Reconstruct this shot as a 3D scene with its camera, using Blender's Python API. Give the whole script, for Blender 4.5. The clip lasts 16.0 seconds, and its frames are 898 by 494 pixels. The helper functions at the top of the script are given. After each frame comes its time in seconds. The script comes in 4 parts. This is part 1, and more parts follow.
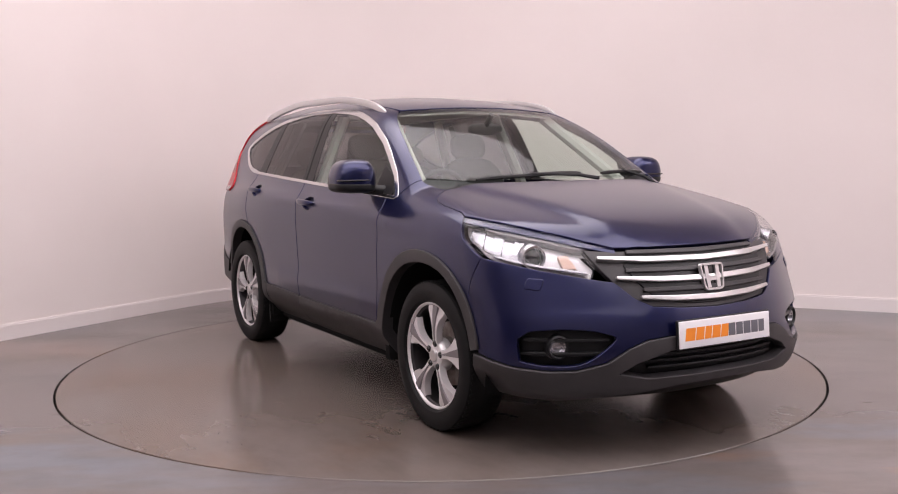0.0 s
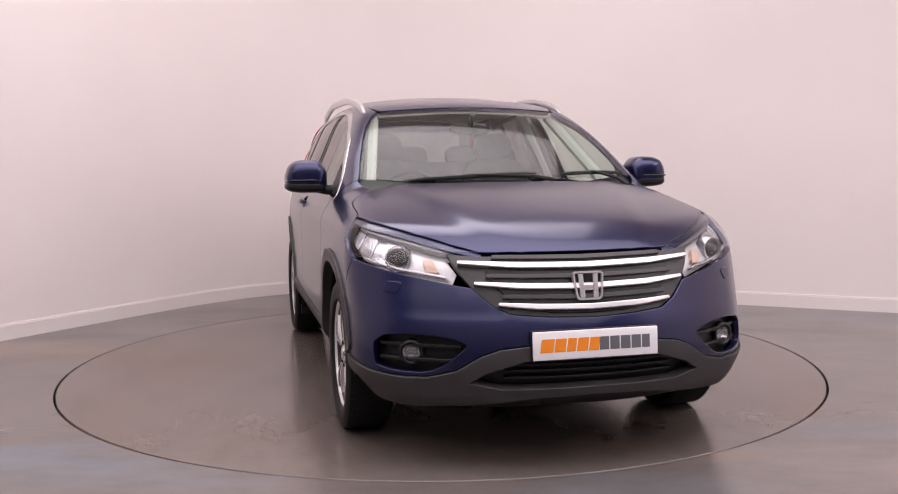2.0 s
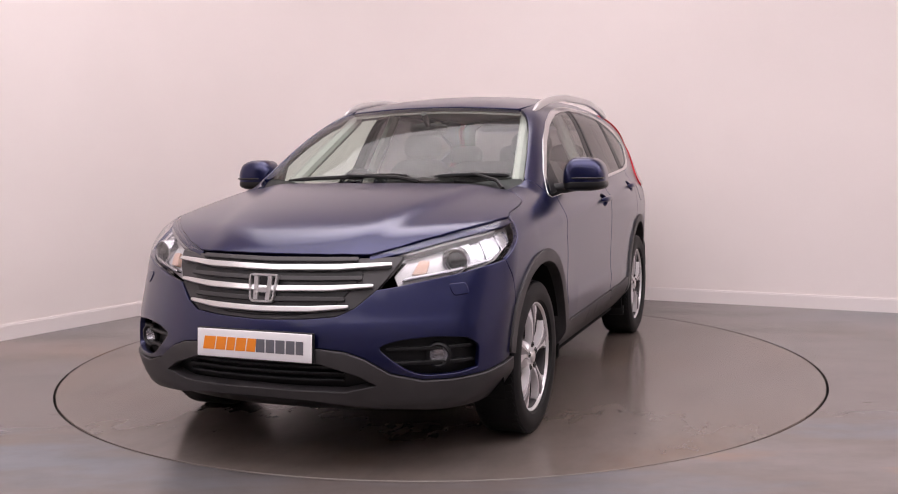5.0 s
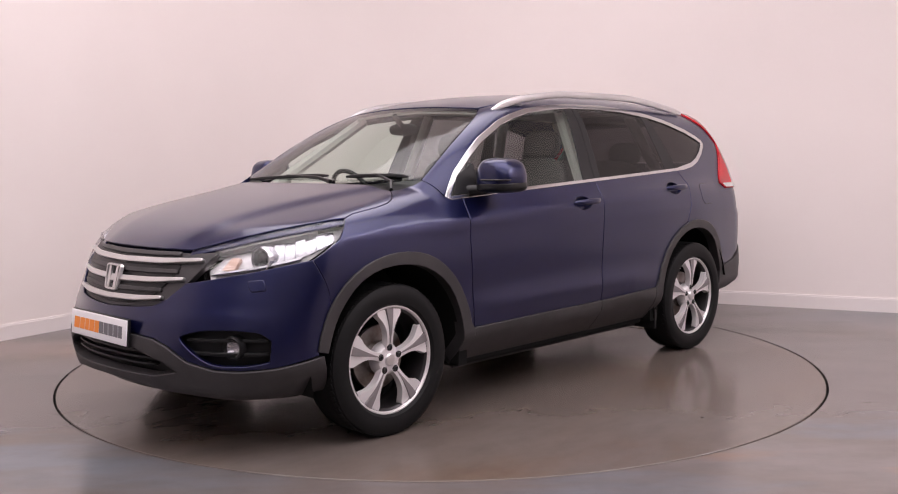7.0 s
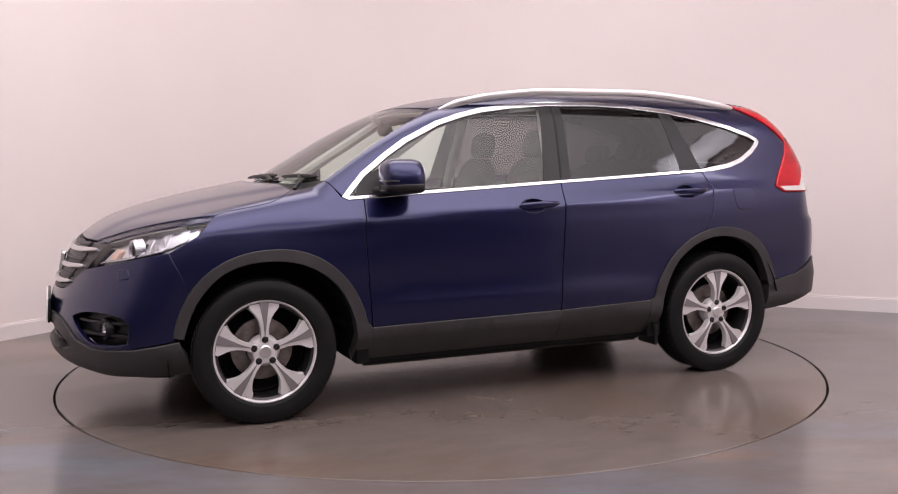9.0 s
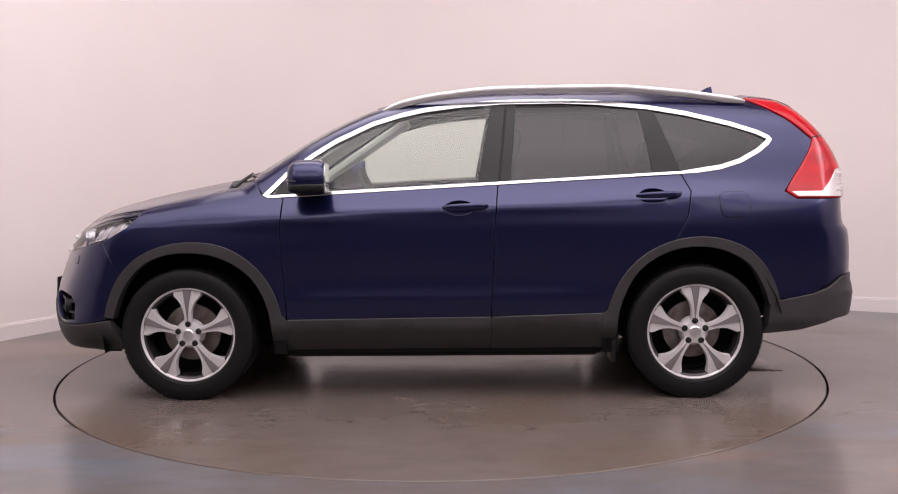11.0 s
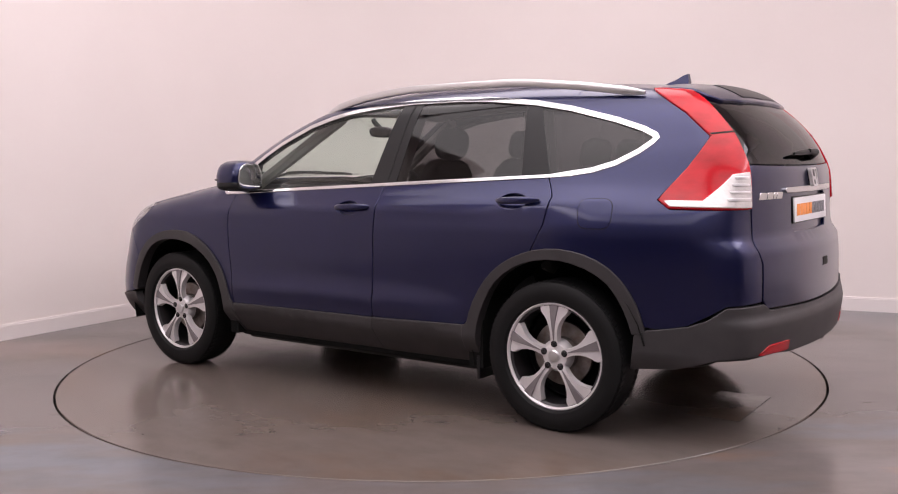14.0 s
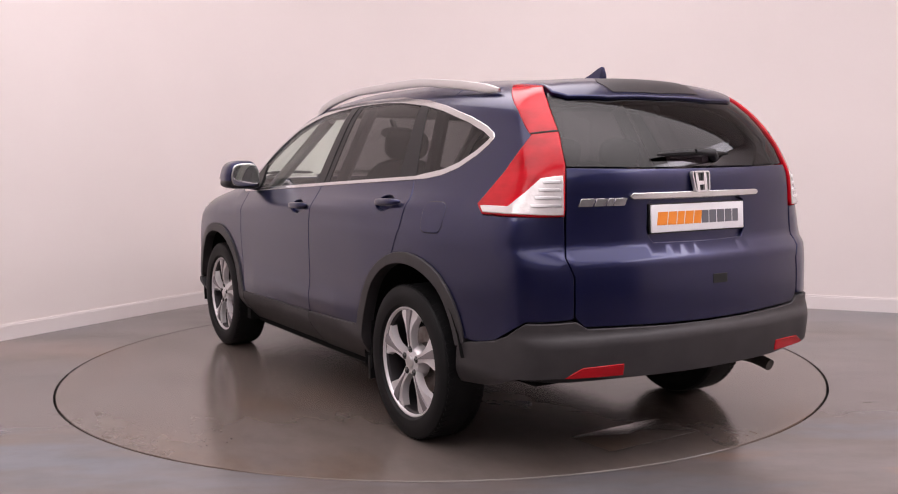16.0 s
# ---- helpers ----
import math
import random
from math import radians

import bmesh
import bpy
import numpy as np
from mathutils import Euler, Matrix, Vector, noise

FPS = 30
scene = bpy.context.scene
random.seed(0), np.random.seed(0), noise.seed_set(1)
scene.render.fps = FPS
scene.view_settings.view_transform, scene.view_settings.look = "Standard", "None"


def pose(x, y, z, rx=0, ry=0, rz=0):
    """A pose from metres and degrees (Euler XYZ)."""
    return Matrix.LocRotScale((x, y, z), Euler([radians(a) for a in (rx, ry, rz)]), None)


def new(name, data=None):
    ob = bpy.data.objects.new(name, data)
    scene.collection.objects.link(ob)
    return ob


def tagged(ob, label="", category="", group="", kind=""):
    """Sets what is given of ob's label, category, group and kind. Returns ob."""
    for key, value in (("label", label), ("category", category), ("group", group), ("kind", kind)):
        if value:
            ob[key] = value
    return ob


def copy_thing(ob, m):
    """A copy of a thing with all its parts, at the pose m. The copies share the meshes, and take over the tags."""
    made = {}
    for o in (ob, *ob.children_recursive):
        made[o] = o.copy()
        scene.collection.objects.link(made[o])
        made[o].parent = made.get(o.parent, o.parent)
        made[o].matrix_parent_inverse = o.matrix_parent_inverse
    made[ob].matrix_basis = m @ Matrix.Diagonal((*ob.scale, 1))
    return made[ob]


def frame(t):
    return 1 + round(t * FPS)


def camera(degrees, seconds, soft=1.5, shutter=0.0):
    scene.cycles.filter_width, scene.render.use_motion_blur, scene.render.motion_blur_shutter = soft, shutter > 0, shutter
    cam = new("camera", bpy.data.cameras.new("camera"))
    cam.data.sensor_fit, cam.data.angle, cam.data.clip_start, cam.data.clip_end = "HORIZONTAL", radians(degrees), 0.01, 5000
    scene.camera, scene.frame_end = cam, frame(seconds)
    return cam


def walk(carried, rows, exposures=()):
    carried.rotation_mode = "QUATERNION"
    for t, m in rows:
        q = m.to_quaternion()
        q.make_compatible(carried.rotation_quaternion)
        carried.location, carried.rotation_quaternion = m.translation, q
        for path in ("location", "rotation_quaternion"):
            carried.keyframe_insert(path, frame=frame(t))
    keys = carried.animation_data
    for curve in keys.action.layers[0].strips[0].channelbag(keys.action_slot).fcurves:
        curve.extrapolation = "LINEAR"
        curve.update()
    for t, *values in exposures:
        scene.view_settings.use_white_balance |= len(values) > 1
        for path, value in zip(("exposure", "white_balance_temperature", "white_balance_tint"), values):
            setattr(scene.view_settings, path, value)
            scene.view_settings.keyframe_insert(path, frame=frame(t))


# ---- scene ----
from mathutils.geometry import delaunay_2d_cdt as mathutils_cdt

cam = camera(50.66, 16.0, soft=1.1)


def look_pose(x, y, z, pitch, yaw, roll):
    return pose(x, y, z, 0, 0, yaw) @ pose(0, 0, 0, 90 + pitch, 0, 0) @ pose(0, 0, 0, 0, 0, roll)


CAMERA_POSE = look_pose(0, -5.793, 1.245, -5.348, -0.505, -0.593)
walk(cam, [(0.0, CAMERA_POSE), (16.0, CAMERA_POSE)], exposures=[(0.0, 0.40), (16.0, 0.40)])

# ---- light ----
world = bpy.data.worlds.new("world")
scene.world = world
world.use_nodes = True
world.node_tree.nodes["Background"].inputs[0].default_value = (0.02, 0.02, 0.022, 1)
world.node_tree.nodes["Background"].inputs[1].default_value = 0.1
CEILING = 4.4
# overhead panels first; the last three, behind the camera and beside, are added fill
LAMPS = [(0.8, -2.7, 9.6, 4.2, 3.3, (1.0, 0.895, 0.925)), (-0.4, 0.65, 4.4, 2.2, 3.6, (1.0, 0.895, 0.925)), (0.1, -6.7, 11.0, 3.0, 2.0, (1.0, 0.895, 0.925)),
         (-5.2, -4.7, 1.4, 2.4, 5.0, (1.0, 0.895, 0.925)), (6.05, -2.9, 0.8, 4.6, 8.5, (0.97, 0.89, 0.98))]






# ---- materials ----
def material(name, colour, rough=0.5, metal=0.0, coat=0.0, spec=0.5, emit=0.0):
    m = bpy.data.materials.new(name)
    m.use_nodes = True
    b = m.node_tree.nodes["Principled BSDF"]
    b.inputs["Base Color"].default_value = (*colour, 1)
    b.inputs["Roughness"].default_value = rough
    b.inputs["Metallic"].default_value = metal
    b.inputs["Coat Weight"].default_value = coat
    b.inputs["Coat Roughness"].default_value = 0.03
    b.inputs["Specular IOR Level"].default_value = spec
    if emit:
        b.inputs["Emission Color"].default_value = (*colour, 1)
        b.inputs["Emission Strength"].default_value = emit
    return m


def nodes_of(m):
    t = m.node_tree
    return t.nodes, t.links, t.nodes["Principled BSDF"]


def noise_node(m, scale, detail=4.0, rough=0.55, stretch=(1, 1, 1)):
    n, l, _ = nodes_of(m)
    co, mp, tx = n.new("ShaderNodeTexCoord"), n.new("ShaderNodeMapping"), n.new("ShaderNodeTexNoise")
    mp.inputs["Scale"].default_value = stretch
    tx.inputs["Scale"].default_value, tx.inputs["Detail"].default_value, tx.inputs["Roughness"].default_value = scale, detail, rough
    l.new(co.outputs["Object"], mp.inputs["Vector"])
    l.new(mp.outputs["Vector"], tx.inputs["Vector"])
    return tx


def ramp(m, tx, stops):
    n, l, _ = nodes_of(m)
    r = n.new("ShaderNodeValToRGB")
    e = r.color_ramp.elements
    e[0].position, e[0].color = stops[0][0], (*stops[0][1], 1)
    e[1].position, e[1].color = stops[-1][0], (*stops[-1][1], 1)
    for p, c in stops[1:-1]:
        e.new(p).color = (*c, 1)
    l.new(tx.outputs["Fac"], r.inputs["Fac"])
    return r


def bump(m, tx, strength, distance):
    n, l, b = nodes_of(m)
    bp = n.new("ShaderNodeBump")
    bp.inputs["Strength"].default_value, bp.inputs["Distance"].default_value = strength, distance
    l.new(tx.outputs["Fac"], bp.inputs["Height"])
    l.new(bp.outputs["Normal"], b.inputs["Normal"])


def grey(v):
    return (v, v, v)


def vary(m, low, high, scale, detail=4.0, stretch=(1, 1, 1)):
    tx = noise_node(m, scale, detail, stretch=stretch)
    r = ramp(m, tx, [(0.32, low), (0.68, high)])
    n, l, b = nodes_of(m)
    l.new(r.outputs["Color"], b.inputs["Base Color"])


def vary_rough(m, low, high, scale, stretch=(1, 1, 1)):
    tx = noise_node(m, scale, 5.0, stretch=stretch)
    r = ramp(m, tx, [(0.3, grey(low)), (0.7, grey(high))])
    n, l, b = nodes_of(m)
    l.new(r.outputs["Color"], b.inputs["Roughness"])


PAINT = material("blue_paint", (0.009, 0.012, 0.06), 0.29, 0.72, 0.7)
PAINT.node_tree.nodes["Principled BSDF"].inputs["Coat Roughness"].default_value = 0.13
flake = noise_node(PAINT, 900, 1.0)
fr = ramp(PAINT, flake, [(0.35, (0.0031, 0.0046, 0.033)), (0.70, (0.0084, 0.0118, 0.080))])
PAINT.node_tree.links.new(fr.outputs["Color"], PAINT.node_tree.nodes["Principled BSDF"].inputs["Base Color"])
CLAD = material("dark_grey_plastic", (0.026, 0.024, 0.025), 0.5)
vary(CLAD, (0.023, 0.021, 0.023), (0.033, 0.030, 0.032), 9)
bump(CLAD, noise_node(CLAD, 700, 2), 0.15, 0.0006)
BLACK = material("black_plastic", (0.008, 0.008, 0.009), 0.38, spec=0.28)
GLOSS_BLACK = material("gloss_black", (0.010, 0.010, 0.012), 0.12, 0, 0.3)
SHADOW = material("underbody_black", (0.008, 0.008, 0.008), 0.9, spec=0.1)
CHROME = material("chrome", (0.66, 0.66, 0.67), 0.16, 1.0)
SATIN = material("satin_silver", (0.66, 0.65, 0.655), 0.28, 0.9)
RUBBER = material("tyre_rubber", (0.007, 0.007, 0.0075), 0.55, spec=0.18)
bump(RUBBER, noise_node(RUBBER, 120, 3), 0.2, 0.001)
ALLOY = material("machined_alloy", (0.68, 0.655, 0.665), 0.33, 0.35)
ALLOY_GREY = material("grey_alloy_paint", (0.22, 0.20, 0.21), 0.4, 0.4)
ALLOY_DARK = material("dark_alloy_pocket", (0.045, 0.042, 0.045), 0.40, 0.7)
DISC = material("brake_steel", (0.20, 0.17, 0.15), 0.5, 0.9)
vary(DISC, (0.14, 0.10, 0.08), (0.30, 0.28, 0.27), 14)
EXHAUST = material("sooty_steel", (0.07, 0.065, 0.06), 0.45, 0.8)
vary(EXHAUST, (0.05, 0.045, 0.04), (0.11, 0.10, 0.09), 20)
RED = material("red_lens", (0.42, 0.004, 0.012), 0.14, 0, 0.12, 0.3)
vary(RED, (0.31, 0.002, 0.007), (0.47, 0.004, 0.012), 7, 3, (1, 1, 2.5))
CLEAR_LAMP = material("clear_reflector", (0.66, 0.63, 0.62), 0.2, 0.4, 0.6)
bump(CLEAR_LAMP, noise_node(CLEAR_LAMP, 45, 2, 0.5), 0.4, 0.004)
LAMP_SILVER = material("lamp_reflector", (0.50, 0.50, 0.53), 0.16, 0.85)
bump(LAMP_SILVER, noise_node(LAMP_SILVER, 55, 2, 0.5, (1, 1, 0.5)), 0.5, 0.006)
LAMP_BROW = material("lamp_trim_grey", (0.20, 0.19, 0.20), 0.35, 0.3)
LAMP_GREY = material("lamp_housing_grey", (0.66, 0.65, 0.66), 0.26, 0.25)
AMBER = material("amber_lens", (0.62, 0.43, 0.34), 0.2, 0, 0.5)
BARS = {"orange": material("plate_orange", (0.85, 0.26, 0.02), 0.4), "grey": material("plate_grey", (0.13, 0.13, 0.15), 0.4)}
PLATE = material("plate_white", (0.80, 0.79, 0.81), 0.35)
FABRIC = material("dark_seat_fabric", (0.055, 0.052, 0.052), 0.85)
bump(FABRIC, noise_node(FABRIC, 300, 3), 0.3, 0.001)
TRIM_LIGHT = material("pale_headlining", (0.42, 0.40, 0.38), 0.8)
DASH = material("dashboard_plastic", (0.13, 0.12, 0.115), 0.6)


def glass(name, tint, rough=0.0, base=0.04, veil=0.0):
    """Thin clear or tinted sheet: mirrors more towards grazing angles, alike from both sides."""
    m = bpy.data.materials.new(name)
    m.use_nodes = True
    n, l = m.node_tree.nodes, m.node_tree.links
    n.remove(n["Principled BSDF"])
    out = n["Material Output"]
    tr, gl, mix, lw = n.new("ShaderNodeBsdfTransparent"), n.new("ShaderNodeBsdfGlossy"), n.new("ShaderNodeMixShader"), n.new("ShaderNodeLayerWeight")
    tr.inputs["Color"].default_value = (*tint, 1)
    gl.inputs["Roughness"].default_value = rough + 0.02
    lw.inputs["Blend"].default_value = 0.5
    steep, share = n.new("ShaderNodeMath"), n.new("ShaderNodeMath")
    steep.operation, share.operation = "POWER", "MULTIPLY_ADD"
    steep.inputs[1].default_value = 5.0
    share.inputs[1].default_value, share.inputs[2].default_value = 0.9, base
    l.new(lw.outputs["Facing"], steep.inputs[0])
    l.new(steep.outputs[0], share.inputs[0])
    l.new(share.outputs[0], mix.inputs[0])
    # slight pale diffuse share imitates a bright veil of light on the glass
    df, dm = n.new("ShaderNodeBsdfDiffuse"), n.new("ShaderNodeMixShader")
    df.inputs["Color"].default_value = (0.80, 0.80, 0.76, 1)
    dm.inputs[0].default_value = veil
    l.new(tr.outputs[0], dm.inputs[1])
    l.new(df.outputs[0], dm.inputs[2])
    l.new(dm.outputs[0], mix.inputs[1])
    l.new(gl.outputs[0], mix.inputs[2])
    l.new(mix.outputs[0], out.inputs["Surface"])
    return m


GLASS = glass("pale_green_glass", (0.82, 0.90, 0.85), base=0.045, veil=0.015)
TINT = glass("privacy_glass", (0.145, 0.132, 0.142), 0.02, 0.045)
LENS = glass("lamp_lens", (0.93, 0.93, 0.94))
MIRROR = material("mirror_glass", (0.85, 0.85, 0.85), 0.02, 1.0)

WALL = material("painted_wall", (0.76, 0.69, 0.67), 0.75)
vary(WALL, (0.745, 0.675, 0.655), (0.775, 0.705, 0.685), 0.8, 3)
bump(WALL, noise_node(WALL, 180, 4), 0.06, 0.001)
SKIRT = material("skirting_paint", (0.74, 0.68, 0.67), 0.4)
CEIL = material("ceiling_paint", (0.82, 0.78, 0.77), 0.8)
FLOOR = material("polished_concrete", (0.2, 0.17, 0.15), 0.22)
DISK = material("turntable_coating", (0.2, 0.18, 0.17), 0.22)


def floor_coat(m, stops, patch, gloss):
    """Worn sealed concrete: broad stains, fine mottling, uneven polish and a slight ripple."""
    n, l, b = nodes_of(m)
    tone = ramp(m, noise_node(m, 0.75, 5, 0.55, patch), stops)
    fine = ramp(m, noise_node(m, 5.0, 8, 0.65, (0.7, 1.2, 1)), [(0.30, grey(0.88)), (0.52, grey(1.0)), (0.72, grey(1.08))])
    mix = n.new("ShaderNodeMix")
    mix.data_type, mix.blend_type = "RGBA", "MULTIPLY"
    mix.inputs[0].default_value = 1.0
    l.new(tone.outputs["Color"], mix.inputs[6])
    l.new(fine.outputs["Color"], mix.inputs[7])
    l.new(mix.outputs[2], b.inputs["Base Color"])
    polish = ramp(m, noise_node(m, 1.4, 4, 0.5, (0.6, 1.3, 1)), [(0.30, grey(gloss[0])), (0.68, grey(gloss[1]))])
    l.new(polish.outputs["Color"], b.inputs["Roughness"])
    bump(m, noise_node(m, 2.2, 2, 0.45), 0.03, 0.006)


floor_coat(FLOOR, [(0.33, (0.118, 0.124, 0.140)), (0.45, (0.120, 0.102, 0.096)), (0.56, (0.136, 0.118, 0.114)), (0.66, (0.178, 0.116, 0.084))], (0.45, 1.5, 1), (0.15, 0.27))
floor_coat(DISK, [(0.34, (0.112, 0.075, 0.053)), (0.48, (0.120, 0.097, 0.085)), (0.68, (0.134, 0.115, 0.106))], (0.8, 1.1, 1), (0.15, 0.25))
UNSEEN_GREY = material("unseen_grey_curtain", (0.31, 0.295, 0.305), 0.9)
vary(UNSEEN_GREY, (0.28, 0.265, 0.275), (0.34, 0.325, 0.335), 1.5, 3, (3, 3, 0.3))
GAP = material("gap_black", (0.006, 0.006, 0.006), 0.8)


# ---- building helpers ----
def finish(name, me, mat, parent=None, label="", at=None):
    ob = new(name, me)
    if mat:
        me.materials.append(mat)
    if parent:
        ob.parent = parent
    if at is not None:
        ob.matrix_basis = at
    if label:
        ob["label"] = label
    return ob


def part(name, bm, mat, parent=None, label="", at=None, smooth=True):
    me = bpy.data.meshes.new(name)
    bm.normal_update()
    bm.to_mesh(me)
    bm.free()
    if smooth:
        me.polygons.foreach_set("use_smooth", [True] * len(me.polygons))
        me.set_sharp_from_angle(angle=radians(35))
    return finish(name, me, mat, parent, label, at)


def box(bm, x0, x1, y0, y1, z0, z1, bevel=0.0):
    m = Matrix.Translation(((x0 + x1) / 2, (y0 + y1) / 2, (z0 + z1) / 2)) @ Matrix.Diagonal((x1 - x0, y1 - y0, z1 - z0, 1))
    r = bmesh.ops.create_cube(bm, size=1, matrix=m)
    if bevel:
        edges = list({e for v in r["verts"] for e in v.link_edges})
        bmesh.ops.bevel(bm, geom=edges, offset=bevel, segments=3, affect="EDGES", profile=0.5)
    return bm


def boxed(*a, **k):
    return box(bmesh.new(), *a, **k)


def prism(bm, pts, m, depth):
    """A flat outline in xy, given thickness along z, placed by m."""
    lo = [bm.verts.new(m @ Vector((x, y, 0))) for x, y in pts]
    hi = [bm.verts.new(m @ Vector((x, y, depth))) for x, y in pts]
    k = len(pts)
    bm.faces.new(lo[::-1])
    bm.faces.new(hi)
    for i in range(k):
        bm.faces.new((lo[i], lo[(i + 1) % k], hi[(i + 1) % k], hi[i]))


def lathe(profile, steps=48, axis="y"):
    """Turns (radius, along) pairs about the axis."""
    bm = bmesh.new()
    rings = []
    for i in range(steps):
        a = 2 * math.pi * i / steps
        rings.append([bm.verts.new((r * math.cos(a), s, r * math.sin(a)) if axis == "y" else (r * math.cos(a), r * math.sin(a), s)) for r, s in profile])
    for i in range(steps):
        p, q = rings[i], rings[(i + 1) % steps]
        for j in range(len(profile) - 1):
            bm.faces.new((p[j], p[j + 1], q[j + 1], q[j]))
    bmesh.ops.remove_doubles(bm, verts=bm.verts, dist=1e-5)
    bmesh.ops.recalc_face_normals(bm, faces=bm.faces)
    return bm


def tube(points, radius, sides=8):
    """A round bar along points; radius may be a list."""
    bm = bmesh.new()
    pts = [Vector(p) for p in points]
    rs = radius if isinstance(radius, (list, tuple)) else [radius] * len(pts)
    rings = []
    for i, p in enumerate(pts):
        d = (pts[min(i + 1, len(pts) - 1)] - pts[max(i - 1, 0)]).normalized()
        u = d.cross(Vector((0.3, 0.2, 1))).normalized()
        v = d.cross(u)
        rings.append([bm.verts.new(p + (u * math.cos(2 * math.pi * k / sides) + v * math.sin(2 * math.pi * k / sides)) * rs[i]) for k in range(sides)])
    for a, b in zip(rings, rings[1:]):
        for k in range(sides):
            bm.faces.new((a[k], a[(k + 1) % sides], b[(k + 1) % sides], b[k]))
    bm.faces.new(rings[0][::-1])
    bm.faces.new(rings[-1])
    bmesh.ops.recalc_face_normals(bm, faces=bm.faces)
    return bm


# ---- the car's skin ----
def curve(xs, ys):
    """A smooth monotone curve through a few stations."""
    xs, ys = np.array(xs, float), np.array(ys, float)
    h, d = np.diff(xs), np.diff(ys) / np.diff(xs)
    m = np.zeros(len(xs))
    for i in range(1, len(xs) - 1):
        if d[i - 1] * d[i] > 0:
            a, b = 2 * h[i] + h[i - 1], h[i] + 2 * h[i - 1]
            m[i] = (a + b) / (a / d[i - 1] + b / d[i])
    m[0], m[-1] = d[0], d[-1]

    def value(x):
        x = np.clip(np.asarray(x, float), xs[0] - 0.3, xs[-1] + 0.3)
        i = np.clip(np.searchsorted(xs, x) - 1, 0, len(xs) - 2)
        s = (x - xs[i]) / h[i]
        inside = ((1 + 2 * s) * (1 - s) ** 2 * ys[i] + s * (1 - s) ** 2 * h[i] * m[i]
                  + s * s * (3 - 2 * s) * ys[i + 1] + s * s * (s - 1) * h[i] * m[i + 1])
        return np.where(x < xs[0], ys[0] + (x - xs[0]) * m[0], np.where(x > xs[-1], ys[-1] + (x - xs[-1]) * m[-1], inside))
    return value


def smax(a, b, k):
    h = np.maximum(k - np.abs(a - b), 0) / k
    return np.maximum(a, b) + h * h * k / 4


# half width by height at the doors; its taper by length, low on the body and at the roof
WIDTH = curve([0.16, 0.24, 0.32, 0.40, 0.55, 0.75, 0.90, 0.98, 1.04, 1.10, 1.30, 1.48, 1.60], [0.73, 0.780, 0.850, 0.899, 0.899, 0.905, 0.908, 0.895, 0.870, 0.838, 0.752, 0.664, 0.57])
TAPER_LOW = curve([-2.4, -2.1, -1.75, -1.31, -0.8, 0.6, 1.31, 1.70, 2.0, 2.3], [0.84, 0.893, 0.943, 0.985, 1.0, 1.0, 1.008, 0.99, 0.93, 0.82])
TAPER_HIGH = curve([-2.4, -2.1, -1.75, -1.31, -0.6, 0.1, 0.6, 0.95, 1.4, 1.9, 2.3], [0.86, 0.895, 0.935, 0.975, 1.0, 0.995, 0.98, 0.965, 0.955, 0.93, 0.82])
HOOD = curve([0.6, 1.0, 1.3, 1.6, 1.85, 2.0, 2.1, 2.16], [1.192, 1.150, 1.100, 1.040, 0.973, 0.910, 0.852, 0.815])
ROOF = curve([-2.2, -2.0, -1.8, -1.4, -0.9, -0.4, 0.07, 0.3, 0.47, 0.65, 0.92, 1.2, 1.4], [1.46, 1.525, 1.564, 1.604, 1.629, 1.629, 1.597, 1.554, 1.493, 1.409, 1.252, 1.082, 0.966])
NOSE = curve([0.15, 0.22, 0.30, 0.45, 0.57, 0.65, 0.75, 0.86, 0.95, 1.1], [2.04, 2.13, 2.225, 2.25, 2.230, 2.200, 2.162, 2.12, 2.05, 1.85])
TAIL = curve([0.2, 0.28, 0.40, 0.54, 0.58, 0.70, 0.84, 0.90, 1.05, 1.15, 1.25, 1.50, 1.62], [2.15, 2.20, 2.245, 2.262, 2.245, 2.245, 2.235, 2.20, 2.19, 2.185, 2.15, 1.98, 1.88])


def side_width(x, z):
    s = np.clip((z - 0.75) / 0.4, 0, 1)
    s = s * s * (3 - 2 * s)
    w = WIDTH(z) * (TAPER_LOW(x) * (1 - s) + TAPER_HIGH(x) * s)
    # shoulder crease and lower door swage
    mid = np.clip((1.5 - np.abs(x + 0.2)) / 0.4, 0, 1)
    w = w + 0.011 * mid * np.exp(-((z - 0.985 + 0.045 * x) / 0.040) ** 2)
    return w + 0.012 * np.clip((0.9 - np.abs(x)) / 0.3, 0, 1) * np.exp(-((z - 0.52) / 0.06) ** 2)


def hood_height(x, y):
    edge = 0.34 + (2.05 - x) * 0.27
    return HOOD(x) - 0.004 - 0.048 * np.abs(y / 0.8) ** 2.5 + 0.014 / (1 + np.exp(np.clip((np.abs(y) - edge) / 0.022, -40, 40)))


def roof_height(x, y):
    return ROOF(x) - 0.07 * np.abs(y / 0.7) ** 2.2


